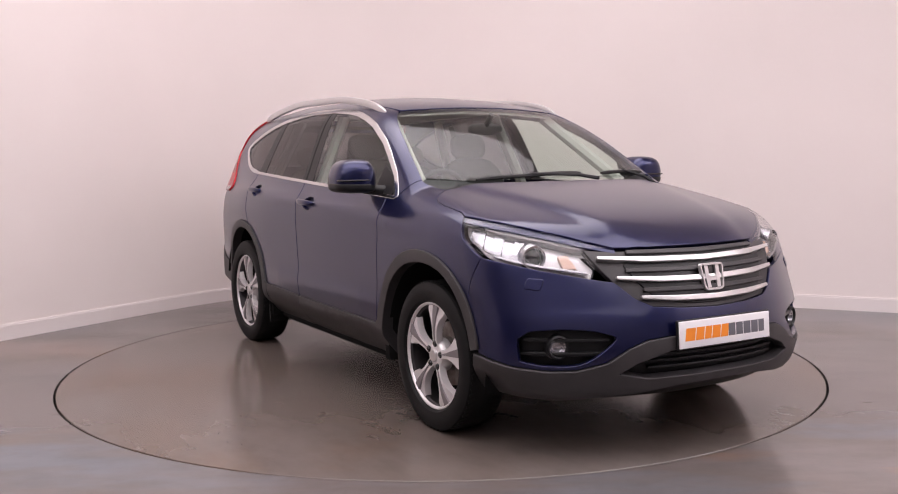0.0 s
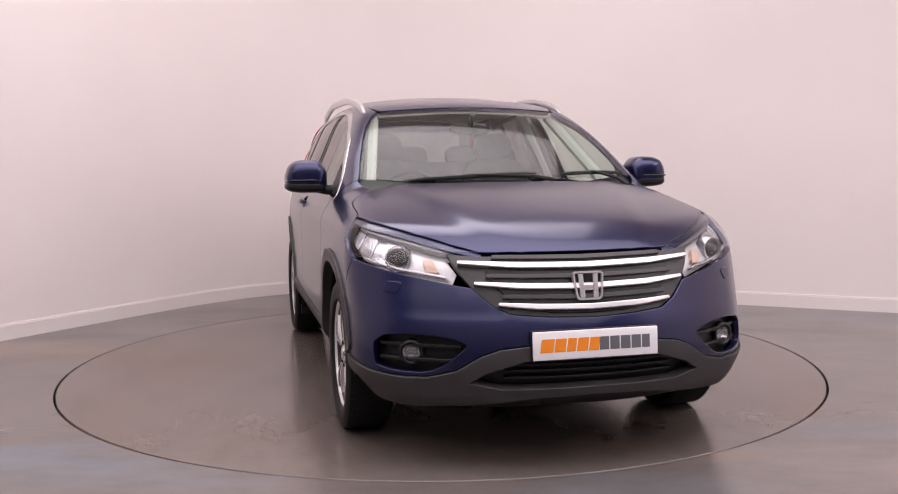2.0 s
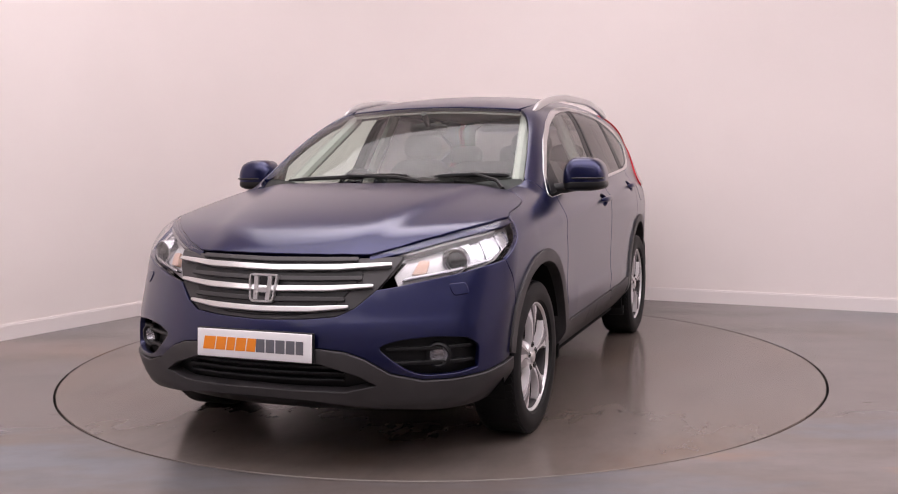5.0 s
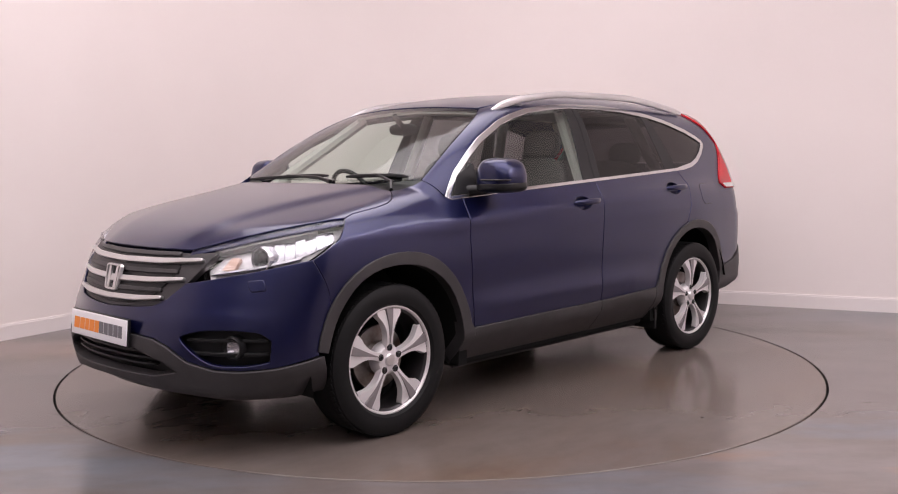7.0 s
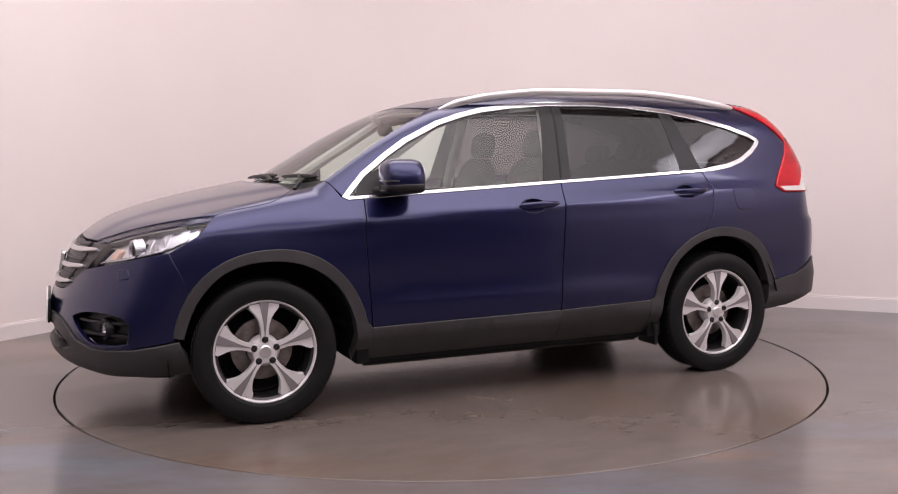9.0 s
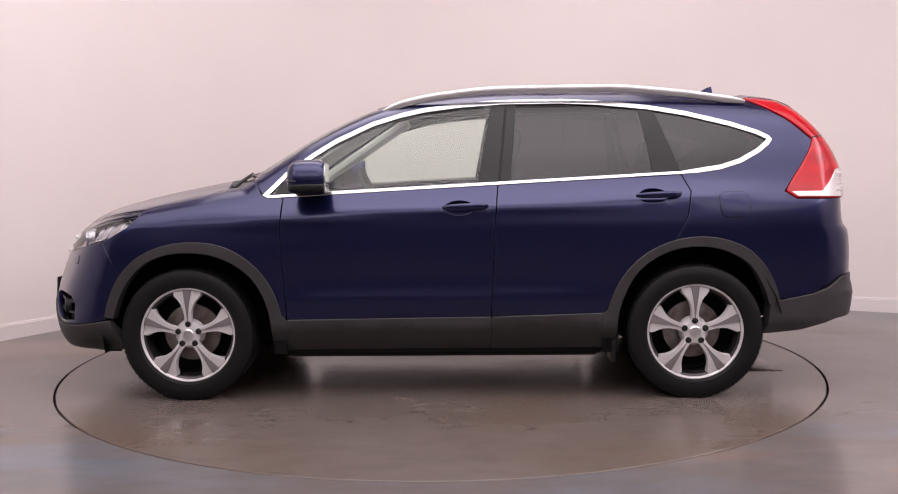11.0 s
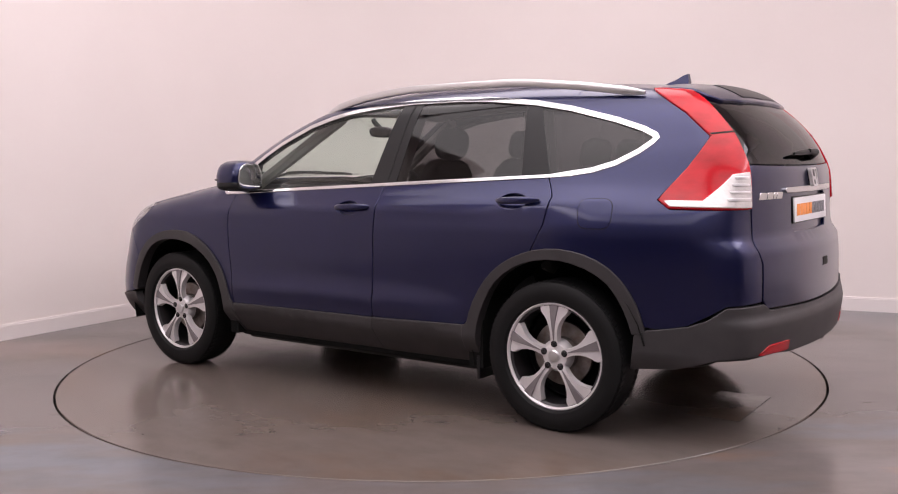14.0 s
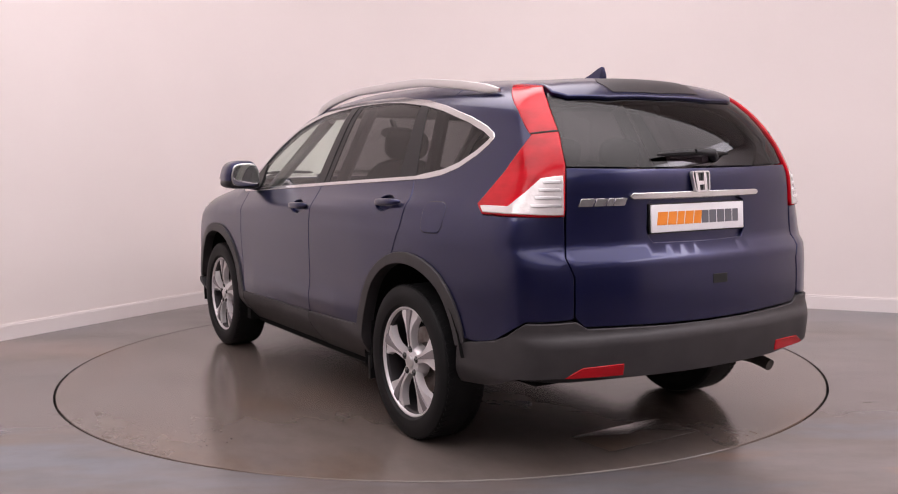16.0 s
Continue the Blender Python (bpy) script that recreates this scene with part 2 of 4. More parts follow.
def hull(x, y, z):
    """Below zero inside the car's outer skin."""
    y = np.abs(y)
    side = y - side_width(x, z)
    hood = z - hood_height(x, y)
    roof = z - roof_height(x, y)
    top = np.minimum(hood * 0.95, roof * 0.85)
    nose = x - (NOSE(z) - 0.47 * y ** 2.2)
    tail = -x - (TAIL(z) - 0.20 * y ** 2.2)
    f = smax(side, top, 0.09)
    f = smax(f, nose, 0.12)
    return smax(f, tail, 0.14)


def cast(o, d, far=3.0, steps=60):
    """Where rays from outside meet the skin: the first crossing, then bisection."""
    o, d = np.atleast_2d(o).astype(float), np.atleast_2d(d).astype(float)
    o, d = np.broadcast_arrays(o, d)
    lo = np.zeros(len(o))
    hi = np.full(len(o), np.nan)
    for s in np.linspace(0, far, steps * 3):
        p = o + d * s
        inside = (hull(p[:, 0], p[:, 1], p[:, 2]) < 0) & np.isnan(hi)
        hi[inside] = s
        lo[np.isnan(hi)] = s
    hi = np.where(np.isnan(hi), lo, hi)
    for _ in range(22):
        mid = (lo + hi) / 2
        p = o + d * mid[:, None]
        inside = hull(p[:, 0], p[:, 1], p[:, 2]) < 0
        hi, lo = np.where(inside, mid, hi), np.where(inside, lo, mid)
    return o + d * hi[:, None]

NOSE_AXIS, TAIL_AXIS, ROLL_AXIS = 1.2, -1.3, 0.9


def skin(chart, uv):
    """Points of the skin from places on a chart: side x z, top x y, nose and tail angle z, roll x angle."""
    u, v = np.array(uv, float).T
    one, zero = np.ones_like(u), np.zeros_like(u)
    a = np.radians(u)
    if chart == "side":
        o, d = np.stack([u, 1.6 * one, v], 1), np.stack([zero, -one, zero], 1)
    elif chart == "top":
        o, d = np.stack([u, v, 2.3 * one], 1), np.stack([zero, zero, -one], 1)
    elif chart == "nose":
        o, d = np.stack([NOSE_AXIS + 2 * np.cos(a), 2 * np.sin(a), v], 1), np.stack([-np.cos(a), -np.sin(a), zero], 1)
    elif chart == "tail":
        o, d = np.stack([TAIL_AXIS - 2 * np.cos(a), 2 * np.sin(a), v], 1), np.stack([np.cos(a), -np.sin(a), zero], 1)
    else:
        b = np.radians(v)
        o, d = np.stack([u, 2 * np.sin(b), ROLL_AXIS + 2 * np.cos(b)], 1), np.stack([zero, -np.sin(b), -np.cos(b)], 1)
    return cast(o, d, far=2.3, steps=40)


def unskin(chart, p):
    x, y, z = np.array(p, float).T
    if chart == "side":
        return np.stack([x, z], 1)
    if chart == "top":
        return np.stack([x, y], 1)
    if chart == "nose":
        return np.stack([np.degrees(np.arctan2(y, x - NOSE_AXIS)), z], 1)
    if chart == "tail":
        return np.stack([np.degrees(np.arctan2(y, TAIL_AXIS - x)), z], 1)
    return np.stack([x, np.degrees(np.arctan2(y, z - ROLL_AXIS))], 1)


CHART_SCALE = {"side": (1, 1), "top": (1, 1), "nose": (0.0155, 1), "tail": (0.0155, 1), "roll": (1, 0.0145)}


def densify(uv, step):
    out = []
    for p, q in zip(uv, uv[1:] + uv[:1]):
        k = max(1, int(math.hypot(q[0] - p[0], q[1] - p[1]) / step + 0.5))
        out += [(p[0] + (q[0] - p[0]) * i / k, p[1] + (q[1] - p[1]) * i / k) for i in range(k)]
    return out


def area_of(uv):
    return sum(p[0] * q[1] - q[0] * p[1] for p, q in zip(uv, uv[1:] + uv[:1])) / 2


def shrink(uv, d):
    """The outline moved inwards by d."""
    s = 1 if area_of(uv) > 0 else -1
    out, k = [], len(uv)
    for i in range(k):
        a, p, b = Vector(uv[i - 1]), Vector(uv[i]), Vector(uv[(i + 1) % k])
        e, f = (p - a).normalized(), (b - p).normalized()
        n1, n2 = Vector((-e.y, e.x)) * s, Vector((-f.y, f.x)) * s
        m = n1 + n2
        m = m / max(m.length_squared / 2, 0.35)
        out.append(tuple(p + m * d))
    return out


def clip(uv, point, normal):
    """The part of an outline on the side of a line to which the normal points."""
    out, k = [], len(uv)
    for i in range(k):
        p, q = uv[i], uv[(i + 1) % k]
        a = (p[0] - point[0]) * normal[0] + (p[1] - point[1]) * normal[1]
        b = (q[0] - point[0]) * normal[0] + (q[1] - point[1]) * normal[1]
        if a >= 0:
            out.append(p)
        if a * b < 0:
            s = a / (a - b)
            out.append((p[0] + (q[0] - p[0]) * s, p[1] + (q[1] - p[1]) * s))
    return out


def inside(uv, x, y):
    hit = np.zeros(x.shape, bool)
    for p, q in zip(uv, uv[1:] + uv[:1]):
        if p[1] != q[1]:
            c = (p[1] > y) != (q[1] > y)
            hit ^= c & (x < (q[0] - p[0]) * (y - p[1]) / (q[1] - p[1]) + p[0])
    return hit


def gradient(p, e=0.006):
    x, y, z = p.T
    g = np.stack([hull(x + e, y, z) - hull(x - e, y, z), hull(x, y + e, z) - hull(x, y - e, z), hull(x, y, z + e) - hull(x, y, z - e)], 1)
    return g / np.maximum(np.linalg.norm(g, axis=1), 1e-9)[:, None]


def rounded(uv, radius, steps=4):
    """The outline with its corners rounded."""
    out, k = [], len(uv)
    for i in range(k):
        a, p, b = Vector(uv[i - 1]), Vector(uv[i]), Vector(uv[(i + 1) % k])
        r = min(radius, (a - p).length * 0.45, (b - p).length * 0.45)
        s, e = p + (a - p).normalized() * r, p + (b - p).normalized() * r
        for j in range(steps + 1):
            t = j / steps
            out.append(tuple(s * (1 - t) ** 2 + p * 2 * t * (1 - t) + e * t * t))
    return out


def panel(name, chart, outline, mat, parent, label="", holes=(), gap=0.0034, lift=0.0, deep=0.022, grid=0.04, flip=False, edge=0.004):
    """A sheet of the skin inside an outline, with a rolled edge turned inwards. flip: on the car's other side."""
    ku, kv = CHART_SCALE[chart]
    loops = []
    for i, lp in enumerate((outline, *holes)):
        lp = [(u * ku, v * kv) for u, v in lp]
        if area_of(lp) < 0:
            lp = lp[::-1]
        lp = densify(lp, grid * 0.7)
        lp = shrink(lp, gap if i == 0 else -gap) if gap else lp
        loops.append(lp)
    us, vs = [p[0] for p in loops[0]], [p[1] for p in loops[0]]
    gu, gv = np.meshgrid(np.arange(min(us) + grid / 2, max(us), grid), np.arange(min(vs) + grid / 2, max(vs), grid))
    gu = (gu + np.where(np.arange(gu.shape[0]) % 2, grid / 2, 0)[:, None]).ravel()
    gv = gv.ravel()
    ok = inside(loops[0], gu, gv)
    for lp in loops[1:]:
        ok &= ~inside(lp, gu, gv)
    bx = np.array([p for lp in loops for p in lp])
    gu, gv = gu[ok], gv[ok]
    if len(gu):
        near = np.min((gu[:, None] - bx[None, :, 0]) ** 2 + (gv[:, None] - bx[None, :, 1]) ** 2, axis=1)
        gu, gv = gu[near > (grid * 0.45) ** 2], gv[near > (grid * 0.45) ** 2]
    verts = [Vector(p) for lp in loops for p in lp] + [Vector(p) for p in zip(gu, gv)]
    edges, at = [], 0
    for lp in loops:
        edges += [(at + i, at + (i + 1) % len(lp)) for i in range(len(lp))]
        at += len(lp)
    vo, _, fo, *_ = mathutils_cdt(verts, edges, [], 1, 1e-6)
    mid = np.array([np.mean([vo[i] for i in f], axis=0) for f in fo])
    keep = inside(loops[0], mid[:, 0], mid[:, 1])
    for lp in loops[1:]:
        keep &= ~inside(lp, mid[:, 0], mid[:, 1])
    fo = [f for f, k in zip(fo, keep) if k]
    used = sorted({i for f in fo for i in f})
    place = {v: i for i, v in enumerate(used)}
    vo, fo = [vo[i] for i in used], [tuple(place[i] for i in f) for f in fo]
    uv = np.array([(v[0] / ku, v[1] / kv) for v in vo])
    p = skin(chart, uv)
    n = gradient(p)
    p = p + n * lift
    faces = []
    for f in fo:
        a, b, c = (p[i] for i in f[:3])
        faces.append(tuple(f) if np.dot(np.cross(b - a, c - a), n[f[0]]) > 0 else tuple(f)[::-1])
    count = {}
    for f in faces:
        for i in range(len(f)):
            count[(f[i], f[(i + 1) % len(f)])] = 1
    rim = [(a, b) for a, b in count if (b, a) not in count]
    out = {}
    for a, b in rim:
        t = p[b] - p[a]
        for v in (a, b):
            o = np.cross(t, n[v])
            out[v] = out.get(v, 0) + o / max(np.linalg.norm(o), 1e-9)
    order = sorted(out)
    ov = np.array([out[v] for v in order])
    ov /= np.maximum(np.linalg.norm(ov, axis=1), 1e-9)[:, None]
    rp, rn = p[order], n[order]
    k, base = len(order), len(p)
    e = min(edge, deep * 0.5)
    ring1 = rp + ov * e * 0.7 - rn * e * 0.3
    ring2 = rp + ov * e - rn * e
    ring3 = rp + ov * e - rn * deep
    where = {v: i for i, v in enumerate(order)}
    allp = np.concatenate([p, ring1, ring2, ring3])
    alln = np.concatenate([n, rn * 0.7 + ov * 0.7, ov, ov])
    for a, b in rim:
        i, j = where[a], where[b]
        for r0, r1 in (((a, b), (base + i, base + j)), ((base + i, base + j), (base + k + i, base + k + j)), ((base + k + i, base + k + j), (base + 2 * k + i, base + 2 * k + j))):
            faces.append((r0[0], r1[0], r1[1], r0[1]))
    if flip:
        allp[:, 1] *= -1
        alln[:, 1] *= -1
        faces = [f[::-1] for f in faces]
    me = bpy.data.meshes.new(name)
    me.from_pydata(allp.tolist(), [], faces)
    me.polygons.foreach_set("use_smooth", [True] * len(me.polygons))
    me.update()
    me.normals_split_custom_set_from_vertices((alln / np.linalg.norm(alln, axis=1)[:, None]).tolist())
    return finish(name, me, mat, parent, label)


def both(half):
    """A symmetric outline from its half with positive first value; the ends lie on the middle."""
    return half + [(-u, v) for u, v in half[::-1] if u > 1e-6]


def both_top(half):
    return half + [(x, -y) for x, y in half[::-1] if y > 1e-6]


def on_roll(xz):
    """Side outlines, x and z, laid on the roll chart."""
    return [tuple(q) for q in unskin("roll", skin("side", densify(xz, 0.05)))]


def on_tail(xz):
    return [tuple(q) for q in unskin("tail", skin("side", densify(xz, 0.05)))]


# ---- room ----
def wall_line():
    """The room's outline on the floor, anticlockwise, with one wide rounded corner."""
    a, c, b = Vector((-6.7, -4.98)), Vector((-1.24, 3.80)), Vector((6.6, 0.12))
    r = 2.0
    s, e = c + (a - c).normalized() * r, c + (b - c).normalized() * r
    bend = [s * (1 - t) ** 2 + c * 2 * t * (1 - t) + e * t * t for t in [i / 16 for i in range(17)]]
    return [Vector((6.6, -8.6)), b] + bend[::-1] + [a, Vector((-6.7, -8.6))]


def band(line, z0, z1, thick, mat, name, closed=True):
    """A wall along a line, with its thickness outwards (negative: inwards)."""
    bm = bmesh.new()
    k = len(line)
    outs = shrink([tuple(p) for p in line], -thick) if closed else [tuple(p + Vector((0, -thick))) for p in line]
    rows = []
    for p, o in zip(line, outs):
        rows.append([bm.verts.new((p[0], p[1], z0)), bm.verts.new((p[0], p[1], z1)), bm.verts.new((o[0], o[1], z1)), bm.verts.new((o[0], o[1], z0))])
    for i in range(k if closed else k - 1):
        a, b = rows[i], rows[(i + 1) % k]
        for j in range(4):
            bm.faces.new((a[j], a[(j + 1) % 4], b[(j + 1) % 4], b[j]))
    bmesh.ops.recalc_face_normals(bm, faces=bm.faces)
    return part(name, bm, mat)


LINE = wall_line()
tagged(band(LINE, 0, CEILING, 0.15, WALL, "wall"), "warm white painted studio wall with a rounded corner", "wall", kind="structure")
# added out of view behind the camera, to darken what the car reflects
curtain_line = [Vector((-6.5, -5.6)), Vector((-6.4, -8.3)), Vector((6.4, -8.3)), Vector((6.4, -5.6))]
bm = bmesh.new()
rows = []
for i in range(161):
    t = i / 160 * 3
    a, b = curtain_line[min(int(t), 2)], curtain_line[min(int(t), 2) + 1]
    c = a + (b - a) * (t - min(int(t), 2))
    f = 0.03 * math.sin(i * 0.4)
    rows.append([bm.verts.new((c.x + f, c.y + f, z)) for z in (0.02, CEILING - 0.05)])
for a, b in zip(rows, rows[1:]):
    bm.faces.new((a[0], a[1], b[1], b[0]))
curtain = part("curtain", bm, UNSEEN_GREY)
curtain.modifiers.new("thickness", "SOLIDIFY").thickness = 0.01
tagged(curtain, "unseen dark grey curtain added behind the camera to darken reflections", "curtain", kind="structure")
board = tagged(band(LINE, 0, 0.100, -0.014, SKIRT, "baseboard"), "off-white painted skirting board along the wall", "skirting", kind="structure")
lip = tagged(band([Vector(p) for p in shrink([tuple(q) for q in LINE], 0.0)], 0.100, 0.112, -0.009, SKIRT, "trim"), "pale rounded top edge of the skirting", "skirting", kind="structure")

R_DISC, R_HOLE = 2.217, 2.229


def ground():
    bm = bmesh.new()
    n = 144
    rings = []
    for r, z in ((R_HOLE, -0.08), (R_HOLE, -0.002), (R_HOLE + 0.002, 0.0), (2.8, 0.0), (4.5, 0.0), (12.5, 0.0)):
        rings.append([bm.verts.new((r * math.cos(2 * math.pi * i / n), r * math.sin(2 * math.pi * i / n), z)) for i in range(n)])
    for a, b in zip(rings, rings[1:]):
        for i in range(n):
            bm.faces.new((a[i], a[(i + 1) % n], b[(i + 1) % n], b[i]))
    bmesh.ops.recalc_face_normals(bm, faces=bm.faces)
    return part("floor", bm, FLOOR)


tagged(ground(), "polished brown-grey concrete studio floor with faint stains", "floor", kind="structure")
bm = bmesh.new()
bmesh.ops.create_circle(bm, cap_ends=True, segments=96, radius=2.4, matrix=Matrix.Translation((0, 0, -0.085)))
tagged(part("turntable_pit", bm, GAP), "dark gap round the turntable", "pit", kind="structure")
turntable = part("turntable", lathe([(0.0, 0.0), (0.6, 0.0), (1.2, 0.0), (1.8, 0.0), (R_DISC - 0.003, 0.0), (R_DISC, -0.003), (R_DISC, -0.06), (0.0, -0.06)], 144, "z"), DISK)
tagged(turntable, "round grey-brown vehicle turntable flush with the floor", "turntable")
plate = part("hatch", boxed(-0.130, 0.130, -0.265, 0.265, -0.003, 0.0025, bevel=0.001), DISK, turntable, "flat rectangular hatch plate", at=pose(-1.842, 0.087, 0, 0, 0, 2))
part("hatch_joint", boxed(-0.133, 0.133, -0.2675, 0.2675, -0.003, 0.0008), GAP, plate)

bm = bmesh.new()
pts = shrink([tuple(p) for p in LINE], -0.1)
prism(bm, pts, Matrix.Translation((0, 0, CEILING)), 0.15)
tagged(part("ceiling", bm, CEIL, smooth=False), "plain pale studio ceiling", "ceiling", kind="structure")

def softbox_light(name, tint, strength):
    """A diffuser that glows most in its middle."""
    m = bpy.data.materials.new(name)
    m.use_nodes = True
    n, l = m.node_tree.nodes, m.node_tree.links
    n.remove(n["Principled BSDF"])
    co, mp, gr, cr, em = (n.new("ShaderNode" + k) for k in ("TexCoord", "Mapping", "TexGradient", "ValToRGB", "Emission"))
    gr.gradient_type = "SPHERICAL"
    mp.inputs["Location"].default_value, mp.inputs["Scale"].default_value = (-1, -1, 0), (2, 2, 0)
    l.new(co.outputs["Generated"], mp.inputs["Vector"])
    l.new(mp.outputs["Vector"], gr.inputs["Vector"])
    l.new(gr.outputs["Fac"], cr.inputs["Fac"])
    cr.color_ramp.interpolation = "EASE"
    cr.color_ramp.elements[0].color, cr.color_ramp.elements[1].color = (*(0.6 * c for c in tint), 1), (*tint, 1)
    cr.color_ramp.elements[1].position = 0.60
    l.new(cr.outputs["Color"], em.inputs["Color"])
    em.inputs["Strength"].default_value = strength
    l.new(em.outputs[0], n["Material Output"].inputs["Surface"])
    return m


for x, y, w, h, power, tint in LAMPS:
    fixture = tagged(part("ceiling_light", boxed(-w / 2 - 0.05, w / 2 + 0.05, -h / 2 - 0.05, h / 2 + 0.05, -0.06, 0.0, bevel=0.01), SKIRT, at=pose(x, y, CEILING)),
                     "unseen large white softbox panel light on the ceiling", "light", "ceiling lights")
    part("diffuser", boxed(-w / 2, w / 2, -h / 2, h / 2, -0.075, -0.055), softbox_light("softbox_diffuser", tint, power), fixture, "glowing white diffuser")


# ---- car ----
car = new("car")
tagged(car, "dark blue five-door sport utility car parked on the turntable", "car")

CHROME_OUT = [(0.908, 1.064), (0.794, 1.178), (0.66, 1.275), (0.544, 1.347), (0.351, 1.437), (0.21, 1.480), (0.080, 1.509), (-0.10, 1.532), (-0.33, 1.548), (-0.640, 1.550), (-0.826, 1.541),
              (-1.098, 1.512), (-1.289, 1.478), (-1.525, 1.419), (-1.66, 1.375), (-1.722, 1.345), (-1.735, 1.325), (-1.715, 1.300), (-1.660, 1.258), (-1.560, 1.206), (-1.455, 1.175), (-1.344, 1.159),
              (-1.245, 1.153), (-0.303, 1.108), (0.529, 1.068), (0.80, 1.054), (0.880, 1.050)]
HUB_Z = 0.345
# wheel arch radii by angle, outer and inner edge of the trim
FRONT_OUT = curve([0, 20, 45, 60, 90, 120, 140, 160, 180], [0.425, 0.432, 0.455, 0.466, 0.478, 0.502, 0.506, 0.502, 0.50])
FRONT_IN = curve([0, 20, 45, 67, 90, 120, 140, 155, 180], [0.385, 0.390, 0.411, 0.432, 0.434, 0.452, 0.460, 0.454, 0.446])
REAR_OUT = curve([0, 12, 32, 53, 75, 96, 121, 140, 158, 180], [0.460, 0.462, 0.468, 0.477, 0.482, 0.488, 0.494, 0.478, 0.458, 0.45])
REAR_IN = curve([0, 29, 49, 74, 96, 122, 146, 165, 180], [0.408, 0.420, 0.440, 0.446, 0.446, 0.446, 0.418, 0.402, 0.40])


def arch(cx, radius, a0, a1, k=20):
    """A wheel arch line whose radius changes with the angle."""
    out = []
    for i in range(k + 1):
        a = a0 + (a1 - a0) * i / k
        r = float(radius(a))
        out.append((cx + r * math.cos(radians(a)), HUB_Z + r * math.sin(radians(a))))
    return out



def inner_line(uv, top, low):
    """The inner edge of the window surround: wide above, narrow along the belt."""
    a, b = shrink(uv, top), shrink(uv, low)
    return [q if i in range(len(uv) - 5, len(uv)) else p for i, (p, q) in enumerate(zip(a, b))]


SURROUND_IN = inner_line(CHROME_OUT, 0.021, 0.012)


def wheel():
    """One wheel, its face looking along +y."""
    bm = lathe([(0.205, -0.185), (0.232, -0.185), (0.238, -0.178), (0.238, -0.16), (0.222, -0.12), (0.214, -0.06), (0.224, -0.012), (0.234, -0.004)], 64)
    rim = part("wheel", bm, ALLOY_DARK, label="18-inch five-spoke alloy wheel with black tyre")
    part("rim_lip", lathe([(0.234, -0.006), (0.237, 0.004), (0.241, 0.0075), (0.246, 0.007), (0.249, 0.002), (0.249, -0.012)], 72), ALLOY, rim, "bright machined rim edge")
    half = [(0.240, -0.014), (0.246, 0.006), (0.258, 0.020), (0.285, 0.026), (0.318, 0.024), (0.338, 0.012), (0.345, -0.006)]
    prof = half + [(0.345, -0.160)] + [(r, -0.166 - y) for r, y in half[::-1]]
    part("tyre", lathe(prof, 72), RUBBER, rim, "black rubber road tyre")
    groove = bmesh.new()
    for k in range(72):
        for y, sgn in ((-0.010, 1), (-0.145, -1)):
            m = Matrix.Rotation(2 * math.pi * k / 72, 4, "Y") @ Matrix.Translation((0.3445, y, 0)) @ Matrix.Rotation(0.35 * sgn, 4, "X")
            bmesh.ops.create_cube(groove, size=1, matrix=m @ Matrix.Diagonal((0.003, 0.032, 0.020, 1)))
    tagged(part("tread_block", groove, RUBBER, rim, smooth=False), kind="stuff")
    # spokes: a waisted blade that opens towards the rim, with a dark groove
    outline = [(0.040, 0.022), (0.075, 0.0175), (0.105, 0.0175), (0.135, 0.023), (0.160, 0.033), (0.180, 0.046), (0.197, 0.062), (0.207, 0.069), (0.238, 0.073)]
    blade = outline + [(x, -y) for x, y in outline[::-1]]
    cutter = [(0.070, 0.0015), (0.13, 0.0065), (0.19, 0.0145), (0.2375, 0.021)]
    cutter = cutter + [(x, -y) for x, y in cutter[::-1]]

    def dish(r):
        return 0.012 - 0.020 * (1 - (r / 0.24)) ** 2 * 1.2 - 0.012 * (r / 0.24) ** 4

    def spoke_mesh(pts, top, low, slope):
        bm = bmesh.new()
        hi = [bm.verts.new((x, dish(x) + top - slope * abs(y) / 0.06 * 0.006, y)) for x, y in pts]
        lo = [bm.verts.new((x, dish(x) + low, y * 1.12)) for x, y in pts]
        k = len(pts)
        h = k // 2
        for i in range(h - 1):
            bm.faces.new((hi[i], hi[i + 1], hi[k - 2 - i], hi[k - 1 - i]))
        for i in range(k):
            bm.faces.new((hi[i], lo[i], lo[(i + 1) % k], hi[(i + 1) % k]))
        bmesh.ops.recalc_face_normals(bm, faces=bm.faces)
        return bm
    for k in range(5):
        turn = pose(0, 0, 0, 0, 90 + 72 * k, 0)
        sp = part("spoke", spoke_mesh(blade, 0.0, -0.035, 1), ALLOY, rim, at=turn)
        part("spoke_groove", spoke_mesh(cutter, 0.0022, -0.01, 0), ALLOY_GREY, sp, "grey painted groove")
        a = radians(90 + 72 * k + 36)
        part("wheel_nut", lathe([(0.0, 0.003), (0.008, 0.003), (0.0095, -0.001), (0.016, -0.003), (0.0175, -0.014)], 12), GLOSS_BLACK, rim, "dark wheel nut", at=pose(0.056 * math.cos(a), 0.001, 0.056 * math.sin(a)))
    part("hub", lathe([(0.0, -0.004), (0.040, -0.004), (0.060, -0.010), (0.074, -0.03), (0.076, -0.06)], 40), ALLOY, rim)
